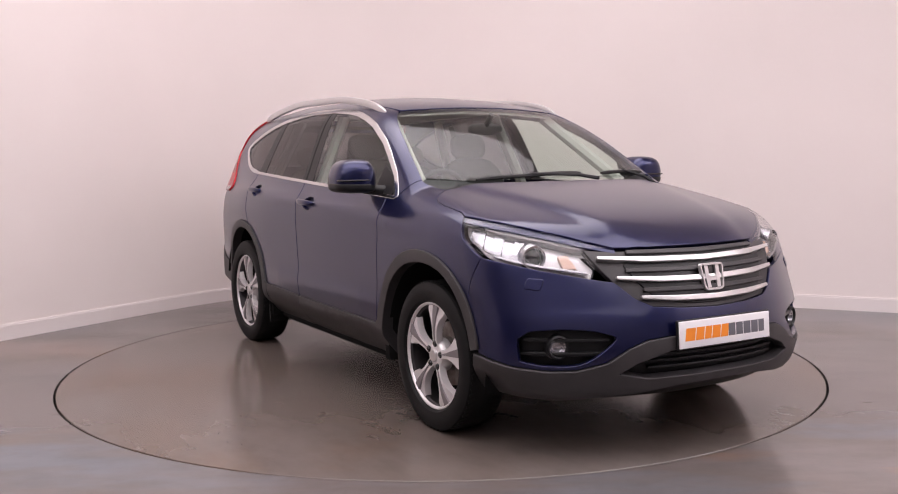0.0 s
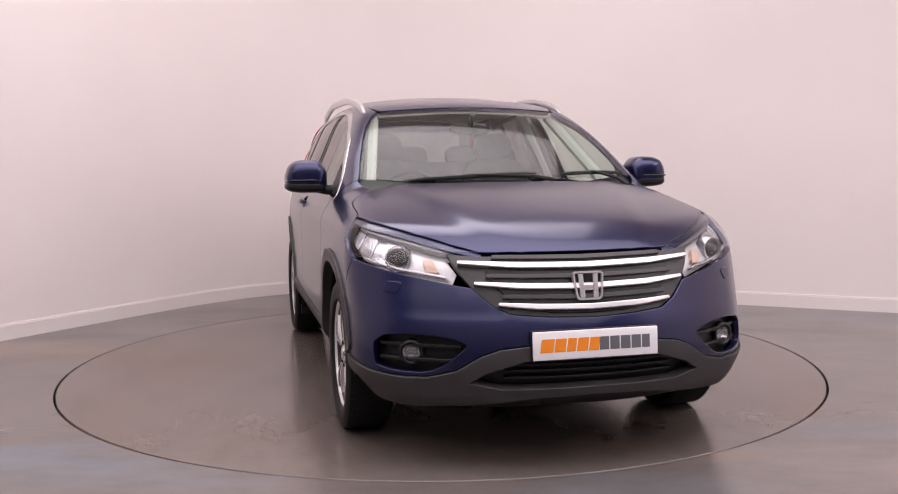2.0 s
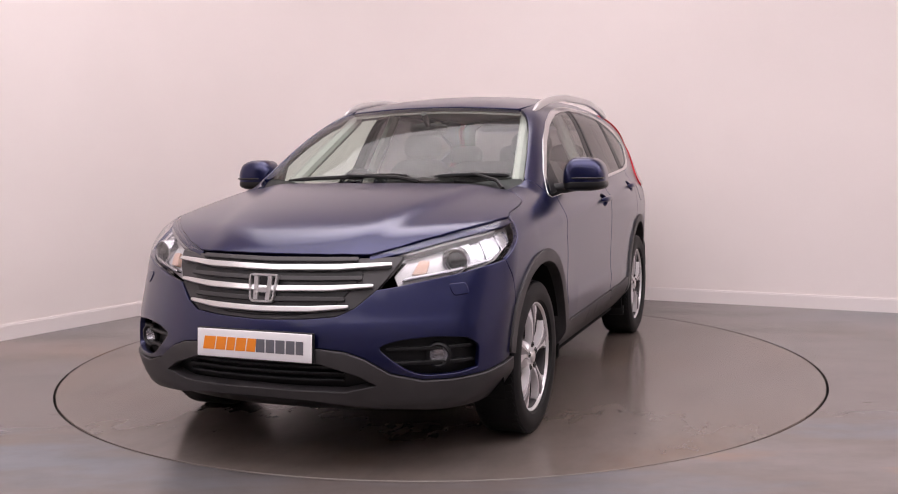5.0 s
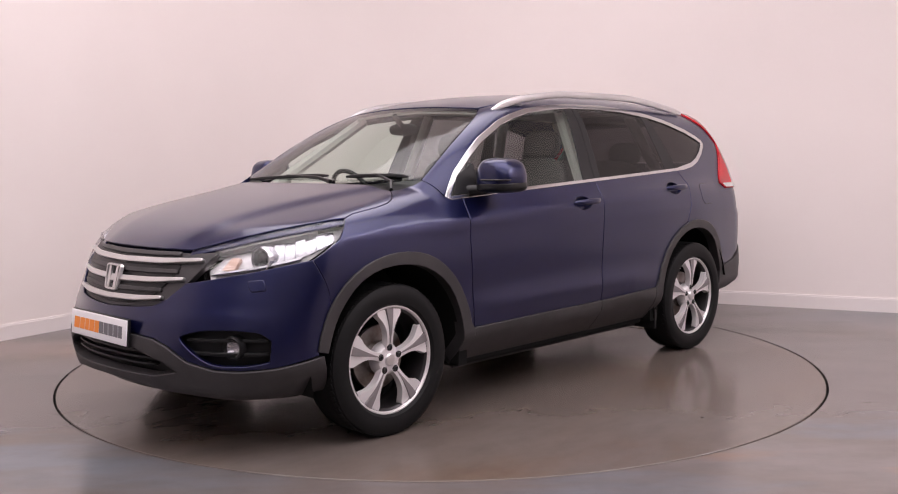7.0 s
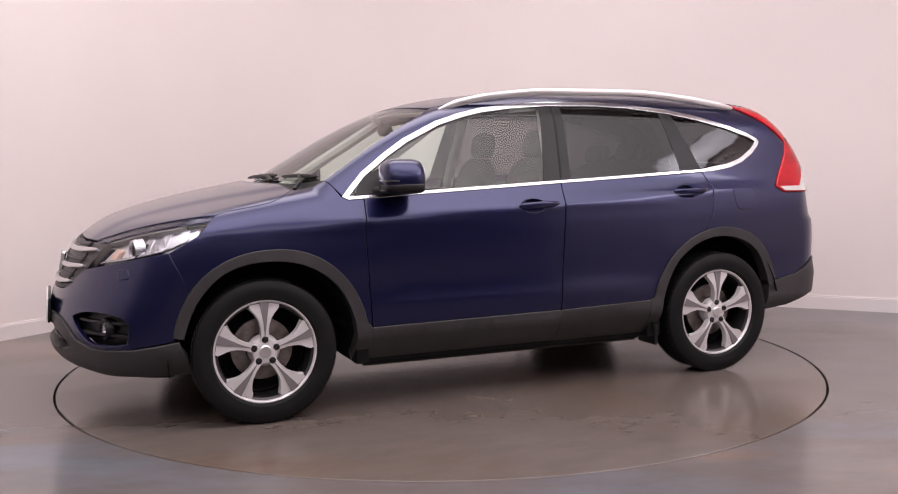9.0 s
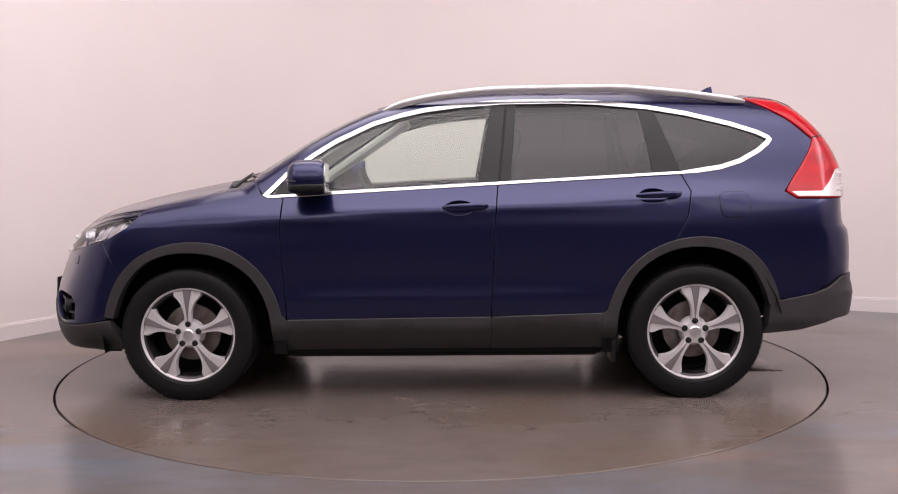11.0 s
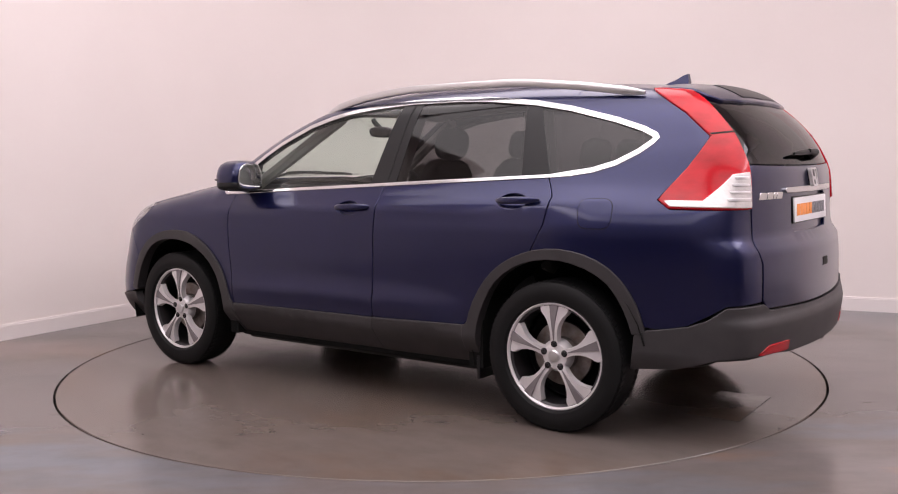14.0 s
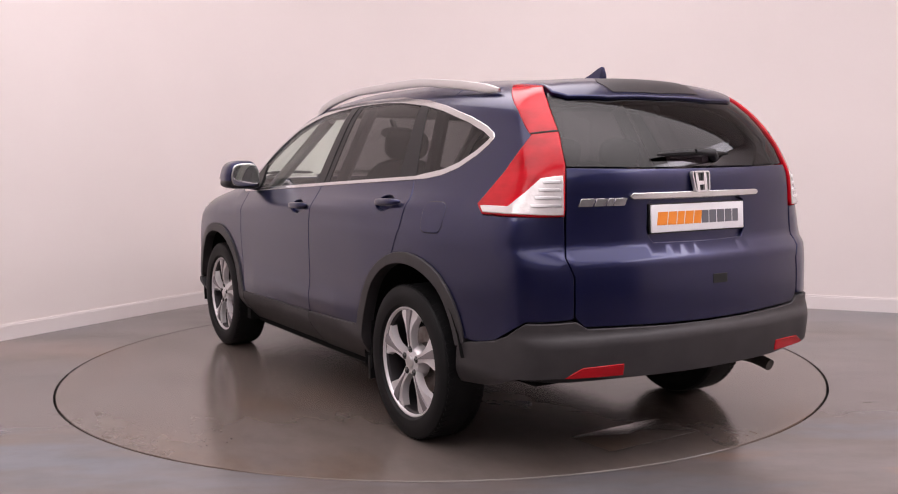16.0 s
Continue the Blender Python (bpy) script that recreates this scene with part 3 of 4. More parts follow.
    part("hub_cap", lathe([(0.0, 0.006), (0.024, 0.005), (0.029, 0.001), (0.030, -0.006)], 32), SATIN, rim, "satin hub cap with an emblem")
    part("brake_disc", lathe([(0.0, -0.075), (0.07, -0.07), (0.08, -0.085), (0.148, -0.085), (0.148, -0.105), (0.0, -0.105)], 48), DISC, rim, "rust-tinged brake disc")
    part("wheel_back", lathe([(0.0, -0.15), (0.20, -0.15), (0.21, -0.14)], 32), SHADOW, rim)
    return rim


first = wheel()
first.parent = car
first.matrix_basis = pose(1.31, 0.868, HUB_Z, 0, 36, 0)
for x, s, spin in ((-1.31, 1, 36), (1.31, -1, 30), (-1.31, -1, 44)):
    w = copy_thing(first, pose(x, 0.868 * s, HUB_Z, 0, 0, 0 if s > 0 else 180) @ pose(0, 0, 0, 0, spin, 0))
    w.parent = car

# dark inner shell, so that panel gaps read black, with wheel wells and a floor pan
for flip in (False, True):
    s = -1 if flip else 1
    for x in (1.31, -1.31):
        bm = bmesh.new()
        rows = [[bm.verts.new((x + 0.448 * math.cos(radians(a)), s * y, HUB_Z + 0.448 * math.sin(radians(a)))) for a in range(-12, 193 if x > 0 else 169, 12)] for y in (0.52, 0.70, 0.872)]
        for p, q in zip(rows, rows[1:]):
            for i in range(len(p) - 1):
                bm.faces.new((p[i], p[i + 1], q[i + 1], q[i]))
        bm.faces.new(rows[0])
        part("wheel_well", bm, SHADOW, car, "black wheel well liner")
part("floor_pan", box(boxed(-0.84, 0.84, -0.80, 0.80, 0.22, 0.30, bevel=0.02), -1.75, 1.85, -0.50, 0.50, 0.27, 0.34), SHADOW, car, "black underbody")
for x0, x1 in ((0.80, 0.86), (-0.92, -0.84)):
    part("bulkhead", boxed(x0, x1, -0.86, 0.86, 0.24, 0.95), SHADOW, car)

# body sides
LAMP_TIP = tuple(unskin("top", skin("nose", [(68.8, 0.993)]))[0])
SHUT_LINE = [(1.125, 0.680), (1.165, 0.735), (1.205, 0.778), (1.25, 0.800), (1.32, 0.808), (1.40, 0.809), (1.47, 0.808), LAMP_TIP]
for flip in (False, True):
    side = dict(flip=flip)
    # front wing
    wing = [(0.790, 0.42), (0.815, 0.86), (0.803, 1.052), (0.880, 1.048), (0.915, 1.064)]
    top_edge = [(0.970, 0.732), (1.02, 0.718), (1.08, 0.695)] + SHUT_LINE
    wing_uv = [tuple(q) for q in unskin("roll", skin("side", np.array(wing)))]
    wing_uv += [tuple(q) for q in unskin("roll", skin("top", np.array(top_edge)))]
    wing_uv += [tuple(q) for q in unskin("roll", skin("side", np.array([(1.602, 0.908), (1.735, 0.832), (1.69, 0.74), (1.67, 0.69)] + arch(1.31, FRONT_OUT, 39, 172, 18))))]
    panel("front_wing", "roll", wing_uv, PAINT, car, grid=0.035, **side)
    door_f = [(0.800, 1.052), (0.812, 0.86), (0.786, 0.425), (-0.262, 0.436), (-0.281, 0.877), (-0.300, 1.106), (0.529, 1.066)]
    cups = [[(x + 0.075 * math.cos(a), z + 0.036 * math.sin(a)) for a in [k * math.pi / 12 for k in range(24)]] for x, z in ((-0.105, 0.993), (-1.090, 1.044))]
    door = panel("front_door", "roll", on_roll(door_f), PAINT, car, "dark blue front door", holes=[on_roll(cups[0])], grid=0.04, **side)
    door_r = [(-0.304, 1.106), (-0.285, 0.877), (-0.266, 0.436), (-0.835, 0.450)] + [p for p in arch(-1.31, REAR_OUT, 13, 77.3, 12) if p[1] > 0.452] + [(-1.200, 0.818), (-1.261, 0.939), (-1.284, 1.069), (-1.243, 1.150)]
    rear_door = panel("rear_door", "roll", on_roll(door_r), PAINT, car, "dark blue rear door", holes=[on_roll(cups[1])], grid=0.04, **side)
    # rear quarter, wrapped round the corner to the lamp
    quarter = [(-1.247, 1.150), (-1.288, 1.069), (-1.265, 0.939), (-1.204, 0.820)] + arch(-1.31, REAR_OUT, 78, 158, 14)
    q_uv = [tuple(q) for q in unskin("tail", skin("side", np.array(quarter)))]
    q_uv += [(60, 0.513), (57, 0.517), (52.9, 0.536), (45.4, 0.622), (35.8, 0.632), (35.8, 0.792), (37.6, 0.87), (37.8, 1.018), (56.8, 1.022), (59.4, 1.06), (51.7, 1.192), (45.6, 1.326), (50.0, 1.43), (57.8, 1.545)]
    q_uv += [(66, 1.555), (80, 1.563), (93, 1.565)]
    q_uv += [tuple(q) for q in unskin("tail", skin("side", np.array([p for p in CHROME_OUT[12:23]])))]
    panel("rear_quarter", "tail", q_uv, PAINT, car, grid=0.035, **side)
    # cant rail and windscreen pillar, over the side windows
    rail = [tuple(q) for q in unskin("roll", skin("side", np.array(CHROME_OUT[:13])))]
    roof_edge = [(-1.288, 39.5), (-0.8, 39.8), (-0.3, 39.8), (0.05, 39.5)]
    screen_edge = [tuple(q) for q in unskin("roll", skin("top", np.array([(0.22, 0.543), (0.33, 0.522), (0.41, 0.573), (0.50, 0.611), (0.70, 0.667), (0.88, 0.708), (0.97, 0.728)])))]
    panel("side_frame", "roll", rail + roof_edge + screen_edge, PAINT, car, grid=0.035, **side)
    # window surround, glass and pillars
    panel("window_surround", "roll", on_roll(CHROME_OUT), CHROME, car, "bright chrome window surround", holes=[on_roll(SURROUND_IN)], gap=0.0005, lift=0.003, deep=0.03, grid=0.03, **side)
    inn = densify(SURROUND_IN, 0.04)

    def pane(p0, p1, mat, name, label, owner, lift=-0.006):
        """The part of the window band between two leaning lines, given as points at belt and roof."""
        uv = inn
        for (a, b), s in ((p0, 1), (p1, -1)):
            d = (b[0] - a[0], b[1] - a[1])
            uv = clip(uv, a, (d[1] * s, -d[0] * s))
        ob = panel(name, "roll", [tuple(q) for q in unskin("roll", skin("side", np.array(uv)))], mat, owner, label, lift=lift, gap=0.0, deep=0.006, grid=0.05, **side)
        return ob
    b1, b2 = ((-0.195, 1.08), (-0.287, 1.56)), ((-0.362, 1.08), (-0.408, 1.56))
    c1, c2 = ((-1.108, 1.12), (-1.036, 1.56)), ((-1.262, 1.12), (-1.095, 1.56))
    end = ((-1.9, 1.0), (-1.9, 1.6))
    pane(b1, ((1.2, 1.0), (1.2, 1.6)), GLASS, "window", "clear pale green side glass", door)
    pane(b2, b1, BLACK, "door_pillar", "black centre pillar trim", car, -0.004)
    pane(((-0.307, 1.08), (-0.363, 1.56)), ((-0.300, 1.08), (-0.356, 1.56)), GAP, "pillar_seam", "dark joint between the doors", car, -0.001)
    pane(c1, b2, TINT, "window", "dark privacy glass", rear_door)
    pane(c2, c1, BLACK, "window_divider", "black window divider", rear_door, -0.004)
    pane(end, c2, TINT, "quarter_window", "dark privacy glass", car)
    # cladding: arches, sill
    front_arch = [(0.79, 0.418)] + arch(1.31, lambda a: FRONT_OUT(a) + 0.003, 168, 14) + arch(1.31, FRONT_IN, 14, 180) + [(0.87, 0.255), (0.79, 0.255)]
    panel("arch_trim", "roll", on_roll(front_arch), CLAD, car, "dark grey plastic wheel arch trim", lift=0.012, deep=0.06, grid=0.03, gap=0.0, **side)
    rear_arch = [(-0.832, 0.448)] + arch(-1.31, lambda a: REAR_OUT(a) + 0.003, 14, 160) + arch(-1.31, REAR_IN, 160, 0) + [(-0.872, 0.262), (-0.83, 0.262)]
    panel("arch_trim", "roll", on_roll(rear_arch), CLAD, car, "dark grey plastic wheel arch trim", lift=0.012, deep=0.06, grid=0.03, gap=0.0, **side)
    for x0, x1, z0, z1 in ((0.785, -0.262, 0.425, 0.435), (-0.266, -0.828, 0.435, 0.450)):
        panel("sill_trim", "roll", on_roll([(x0, z0), (x1, z1), (x1, 0.262), (x0, 0.258)]), CLAD, car, "dark grey plastic sill cladding", lift=0.010, deep=0.06, grid=0.04, gap=0.002, **side)

# roof, windscreen, bonnet
roof_half = [(0.365, 0.0), (0.362, 0.20), (0.352, 0.36), (0.325, 0.505), (0.22, 0.538), (0.02, 0.560), (-0.4, 0.575), (-0.9, 0.575), (-1.3, 0.56), (-1.66, 0.53), (-1.70, 0.0)]
roof_uv = both_top(roof_half)
roof = panel("roof", "top", roof_uv, PAINT, car, "dark blue roof panel", grid=0.05)
panel("headlining", "top", roof_uv, TRIM_LIGHT, car, "pale grey headlining", lift=-0.03, deep=0.01, grid=0.1)
screen = [(1.13, 0.0), (1.12, 0.25), (1.07, 0.48), (0.965, 0.722), (0.88, 0.703), (0.70, 0.662), (0.50, 0.606), (0.41, 0.568), (0.345, 0.520), (0.367, 0.36), (0.377, 0.20), (0.380, 0.0)]
panel("windscreen", "top", both_top(screen), GLASS, car, "clear green-tinted windscreen", lift=-0.002, deep=0.006, grid=0.05, gap=0.001)
bonnet_front = [(0.01, 0.866), (8, 0.866), (16, 0.866), (22, 0.866), (26.6, 0.868), (34, 0.896), (44.3, 0.934), (53, 0.961), (60.8, 0.981), (66, 0.991)]
bonnet = [tuple(q) for q in unskin("top", skin("nose", bonnet_front))]
bonnet[0] = (bonnet[0][0], 0.0)
bonnet += SHUT_LINE[::-1] + [(1.14, 0.52), (1.19, 0.30), (1.205, 0.0)]
panel("bonnet", "top", both_top(bonnet), PAINT, car, "dark blue bonnet", grid=0.035)
panel("cowl", "top", both_top([(1.21, 0.0), (1.20, 0.3), (1.15, 0.52), (1.12, 0.690), (0.965, 0.730), (0.95, 0.71), (1.05, 0.48), (1.09, 0.25), (1.10, 0.0)]), BLACK, car, "black scuttle panel under the windscreen", lift=-0.022, deep=0.02, grid=0.05)

# nose
grille_line = [(0, 0.618), (11, 0.625), (18.4, 0.636), (22.5, 0.668), (27.3, 0.735)]
lamp_low = [(31, 0.744), (37.2, 0.763), (44.8, 0.786), (52, 0.812), (58, 0.835)]
clad_top = [(59.5, 0.432), (50, 0.400), (42, 0.389), (36.3, 0.391), (29.7, 0.421), (24.4, 0.480), (20.5, 0.506), (15.2, 0.517), (0, 0.520)]
fog = [(32.0, 0.548), (40, 0.556), (46.5, 0.545), (49.0, 0.510), (48.5, 0.423), (44, 0.407), (36.9, 0.405), (33.6, 0.423), (30.0, 0.47), (27, 0.52)]
bumper_half = grille_line + lamp_low[:-1] + [tuple(q) for q in unskin("nose", skin("side", np.array([(1.735, 0.832), (1.69, 0.74), (1.67, 0.69)] + [p for p in arch(1.31, FRONT_OUT, 39, 8, 8) if p[1] > 0.435])))] + clad_top
bumper = panel("front_bumper", "nose", both(bumper_half), PAINT, car, "dark blue front bumper", holes=[rounded(fog, 3, 3), [(-u, v) for u, v in rounded(fog, 3, 3)]], grid=0.035)
intake = [(0, 0.462), (15.1, 0.458), (23.2, 0.412), (26.8, 0.374), (20.5, 0.349), (0, 0.353)]
lower = [(0, 0.516), (15.2, 0.513), (20.5, 0.502), (24.4, 0.476), (29.7, 0.417), (36.3, 0.387), (42, 0.385), (50, 0.396), (56, 0.414), (60.5, 0.428), (61.5, 0.33), (61.5, 0.262), (40, 0.262), (23, 0.288), (12, 0.312), (0, 0.318)]
panel("bumper_cladding", "nose", both(lower), CLAD, bumper, "dark grey plastic lower bumper", holes=[both(intake)], lift=0.010, deep=0.05, grid=0.035)
panel("lower_grille", "nose", both([(0, 0.48), (16, 0.475), (25, 0.43), (29, 0.37), (22, 0.335), (0, 0.335)]), BLACK, bumper, "black lower intake", lift=-0.045, deep=0.01, grid=0.06)
for z in (0.385, 0.415, 0.442):
    panel("intake_slat", "nose", both([(0, z - 0.005), (20, z - 0.005), (20, z + 0.005), (0, z + 0.005)]), BLACK, bumper, lift=-0.02, deep=0.02, grid=0.06)
grille_half = [(0, 0.862), (14, 0.861), (26.5, 0.860), (34.5, 0.868), (31, 0.80), (27.5, 0.738), (22.5, 0.670), (18.4, 0.638), (11, 0.628), (0, 0.620)]
grille = panel("grille", "nose", both(grille_half), CLAD, car, "dark grey front grille with three chrome bars", lift=-0.010, deep=0.03, grid=0.05)
slot = [(0, 0.846), (22, 0.842), (24.5, 0.80), (21.5, 0.735), (17, 0.665), (9, 0.640), (0, 0.636)]
panel("grille_mesh", "nose", both(slot), BLACK, grille, lift=-0.004, deep=0.01, grid=0.06)
for z, a, tip in ((0.812, 31.0, 0.828), (0.734, 26.5, 0.750), (0.657, 20.8, 0.672)):
    mid = z + (tip - z) * 0.35
    bar = [(0, z - 0.007), (a * 0.6, mid - 0.007), (a, tip - 0.003), (a, tip + 0.003), (a * 0.6, mid + 0.007), (0, z + 0.007)]
    panel("chrome_bar", "nose", both(bar), SATIN, grille, "bright chrome grille bar", lift=0.012, deep=0.025, grid=0.03, gap=0.0, edge=0.005)
for z, a in ((0.775, 24), (0.697, 20), (0.845, 23)):
    panel("grille_slat", "nose", both([(0, z - 0.006), (a, z), (a, z + 0.010), (0, z + 0.006)]), CLAD, grille, lift=0.004, deep=0.02, grid=0.05, gap=0.0)

# headlights and fog lamps
lamp_line = [(26.8, 0.866), (34, 0.893), (44.3, 0.931), (53, 0.958), (60.8, 0.978), (69.0, 0.991), (66, 0.915), (58.0, 0.839), (52, 0.816), (44.8, 0.790), (37.2, 0.767), (32.5, 0.752), (31.6, 0.800), (35.0, 0.866)]
for flip in (False, True):
    s = -1 if flip else 1
    lamp = panel("headlight", "nose", lamp_line, LENS, car, "clear headlight with projector lens", gap=0.003, lift=0.001, deep=0.006, grid=0.03, flip=flip)
    panel("lamp_housing", "nose", lamp_line, LAMP_GREY, lamp, "silver headlight housing", lift=-0.055, deep=0.005, grid=0.04, gap=0.0, flip=flip)
    for k in range(6):
        a0 = 49.0 + 2.75 * k
        a1 = a0 + 2.4
        facet = [(a0, 0.818 + (a0 - 49) * 0.0056), (a1, 0.818 + (a1 - 49) * 0.0056), (a1, 0.922 + (a1 - 49) * 0.0028), (a0, 0.922 + (a0 - 49) * 0.0028)]
        panel("reflector", "nose", facet, LAMP_SILVER, lamp, "fluted silver reflector", lift=-0.036 - 0.006 * (k % 2), deep=0.02, grid=0.03, gap=0.0, flip=flip)
    panel("indicator", "nose", [(35.5, 0.800), (39, 0.80), (40.5, 0.858), (38, 0.862)], AMBER, lamp, "amber tinted indicator", lift=-0.035, deep=0.03, grid=0.03, flip=flip)
    panel("lamp_trim", "nose", [(33, 0.772), (45, 0.80), (56, 0.84), (56, 0.85), (45, 0.812), (34, 0.785)], LAMP_SILVER, lamp, "silver lower lamp trim", lift=-0.02, deep=0.03, grid=0.03, flip=flip)
    panel("lamp_brow", "nose", [(29, 0.868), (44.3, 0.924), (60.8, 0.970), (60, 0.955), (44, 0.905), (36, 0.875)], LAMP_BROW, lamp, "grey upper lamp trim", lift=-0.02, deep=0.03, grid=0.03, flip=flip)
    p = skin("nose", [(47.0, 0.868)])[0] - gradient(skin("nose", [(47.0, 0.868)]))[0] * 0.058
    at = pose(p[0], s * p[1], p[2], 0, 0, 0) @ pose(0, 0, 0, 0, 0, -90 + s * 14)
    part("projector", lathe([(0.0, 0.052), (0.016, 0.048), (0.030, 0.036), (0.036, 0.02), (0.036, 0.0)], 32), GLOSS_BLACK, lamp, "dark projector lens", at=at)
    part("projector_ring", lathe([(0.036, 0.03), (0.040, 0.045), (0.050, 0.047), (0.056, 0.03), (0.058, 0.0)], 32), LAMP_SILVER, lamp, "silver projector ring", at=at)
    panel("fog_pocket", "nose", [(u, v) for u, v in fog], BLACK, bumper, "black fog lamp pocket", lift=-0.05, deep=0.01, gap=-0.02, grid=0.05, flip=flip)
    for z in (0.452, 0.512):
        panel("fog_slat", "nose", [(29, z - 0.004), (48, z - 0.004), (48, z + 0.004), (29, z + 0.004)], BLACK, bumper, lift=-0.022, deep=0.02, gap=0, grid=0.04, flip=flip)
    p = skin("nose", [(40.5, 0.484)])[0] - gradient(skin("nose", [(40.5, 0.484)]))[0] * 0.05
    at = pose(p[0], s * p[1], p[2], 0, 0, -90 + s * 16)
    fl = part("fog_lamp", lathe([(0.034, 0.024), (0.042, 0.034), (0.050, 0.030), (0.052, 0.0)], 32), BLACK, bumper, "round fog lamp in a black bezel", at=at)
    part("fog_reflector", lathe([(0.0, 0.004), (0.02, 0.008), (0.036, 0.026)], 24), LAMP_SILVER, fl)
    part("fog_lens", lathe([(0.0, 0.034), (0.02, 0.032), (0.036, 0.026)], 24), LENS, fl)
    panel("washer_cover", "nose", rounded([(43.6, 0.748), (47.2, 0.752), (47.8, 0.715), (44.4, 0.708)], 0.6, 2), PAINT, bumper, "headlight washer cover", lift=0.004, deep=0.012, gap=0.0, grid=0.03, flip=flip)

for flip in (False, True):
    panel("lamp_ledge", "nose", [(26, 0.852), (34, 0.880), (44.3, 0.918), (53, 0.945), (60.8, 0.965), (69, 0.980), (73, 1.0), (66, 1.006), (60.8, 0.996), (53, 0.976), (44.3, 0.950), (34, 0.912), (26, 0.886)], PAINT, car, lift=-0.010, deep=0.01, gap=0.0, grid=0.03, flip=flip)

# tail
lamp_out = [(57.6, 1.545), (50, 1.43), (45.4, 1.326), (51.7, 1.190), (59.0, 1.06), (56.8, 1.026), (37.9, 1.022), (37.8, 1.21), (39.3, 1.338), (42.8, 1.470), (45.5, 1.545)]
white = [(57.6, 1.052), (56.4, 1.032), (38.3, 1.028), (38.3, 1.170), (42.5, 1.160), (45.5, 1.110), (49.5, 1.052)]
for flip in (False, True):
    tl = panel("tail_light", "tail", lamp_out, RED, car, "tall red tail light with a clear lower section", gap=0.003, lift=0.010, deep=0.03, grid=0.03, flip=flip, edge=0.008)
    panel("clear_lens", "tail", white, CLEAR_LAMP, tl, "clear white lower lamp section", gap=0.0, lift=0.013, deep=0.008, grid=0.03, flip=flip)
    panel("lamp_liner", "tail", lamp_out, DASH, car, lift=-0.045, deep=0.01, gap=-0.01, grid=0.06, flip=flip)
    panel("lens_joint", "tail", [(45.6, 1.330), (39.2, 1.338), (39.3, 1.343), (45.5, 1.335)], GAP, tl, gap=0.0, lift=0.0112, deep=0.004, grid=0.03, flip=flip, edge=0.001)
    for i in range(4):
        z = 1.055 + i * 0.03
        panel("lens_rib", "tail", [(38.8, z), (44.5 - i * 0.8, z), (44.5 - i * 0.8, z + 0.008), (38.8, z + 0.008)], SATIN, tl, gap=0.0, lift=0.0155, deep=0.004, grid=0.03, flip=flip)
    panel("rear_reflector", "tail", [(37.5, 0.412), (34.1, 0.445), (25.1, 0.448), (25.2, 0.408)], RED, car, "red bumper reflector", gap=0.0, lift=0.012, deep=0.03, grid=0.03, flip=flip)
gate_half = [(0, 1.196), (20, 1.197), (37.4, 1.203), (37.4, 0.865), (35.5, 0.79), (35.5, 0.638), (33.6, 0.600), (12.6, 0.588), (0, 0.586)]
recess = both([(0, 1.075), (15, 1.075), (17.0, 1.06), (17.4, 0.945), (15.5, 0.905), (0, 0.902)])
gate = panel("tailgate", "tail", both(gate_half), PAINT, car, "dark blue tailgate", holes=[recess], grid=0.035)
panel("plate_recess", "tail", recess, PAINT, gate, lift=-0.016, deep=0.01, gap=-0.006, grid=0.05)
glass_half = [(0, 1.512), (14.7, 1.512), (28, 1.508), (36, 1.505), (43.2, 1.512), (42.3, 1.470), (39.0, 1.338), (37.4, 1.207), (20, 1.201), (0, 1.200)]
panel("rear_window", "tail", both(glass_half), TINT, gate, "dark tinted rear window", lift=-0.003, deep=0.006, grid=0.05)
spoiler_half = [(-1.705, 0.0), (-1.665, 0.515), (-1.74, 0.500), (-1.80, 0.485), (-1.87, 0.505), (-1.915, 0.46), (-1.950, 0.28), (-1.960, 0.0)]
panel("spoiler", "top", both_top(spoiler_half), PAINT, gate, "dark blue roof spoiler", lift=0.012, deep=0.045, grid=0.035, edge=0.010)
rb_half = [(0, 0.578), (12.6, 0.580), (33.0, 0.592), (35.5, 0.622), (45.4, 0.616), (49.5, 0.560), (52.9, 0.532), (59, 0.511), (65.0, 0.495), (66.0, 0.325), (55, 0.345), (47, 0.400), (40, 0.410), (33, 0.408), (25, 0.392), (0, 0.386)]
panel("rear_bumper", "tail", both(rb_half), CLAD, car, "dark grey plastic rear bumper", lift=0.008, deep=0.08, grid=0.035)
panel("bumper_skirt", "tail", both([(0, 0.40), (30, 0.41), (44, 0.42), (50, 0.38), (50, 0.345), (40, 0.36), (0, 0.35)]), BLACK, car, "black lower rear valance", lift=-0.05, deep=0.02, grid=0.05)

# black chin under the front bumper
panel("bumper_lip", "nose", both([(0, 0.33), (23, 0.30), (40, 0.275), (56, 0.27), (56, 0.215), (0, 0.225)]), BLACK, bumper, "black lower lip", lift=-0.03, deep=0.02, grid=0.05)


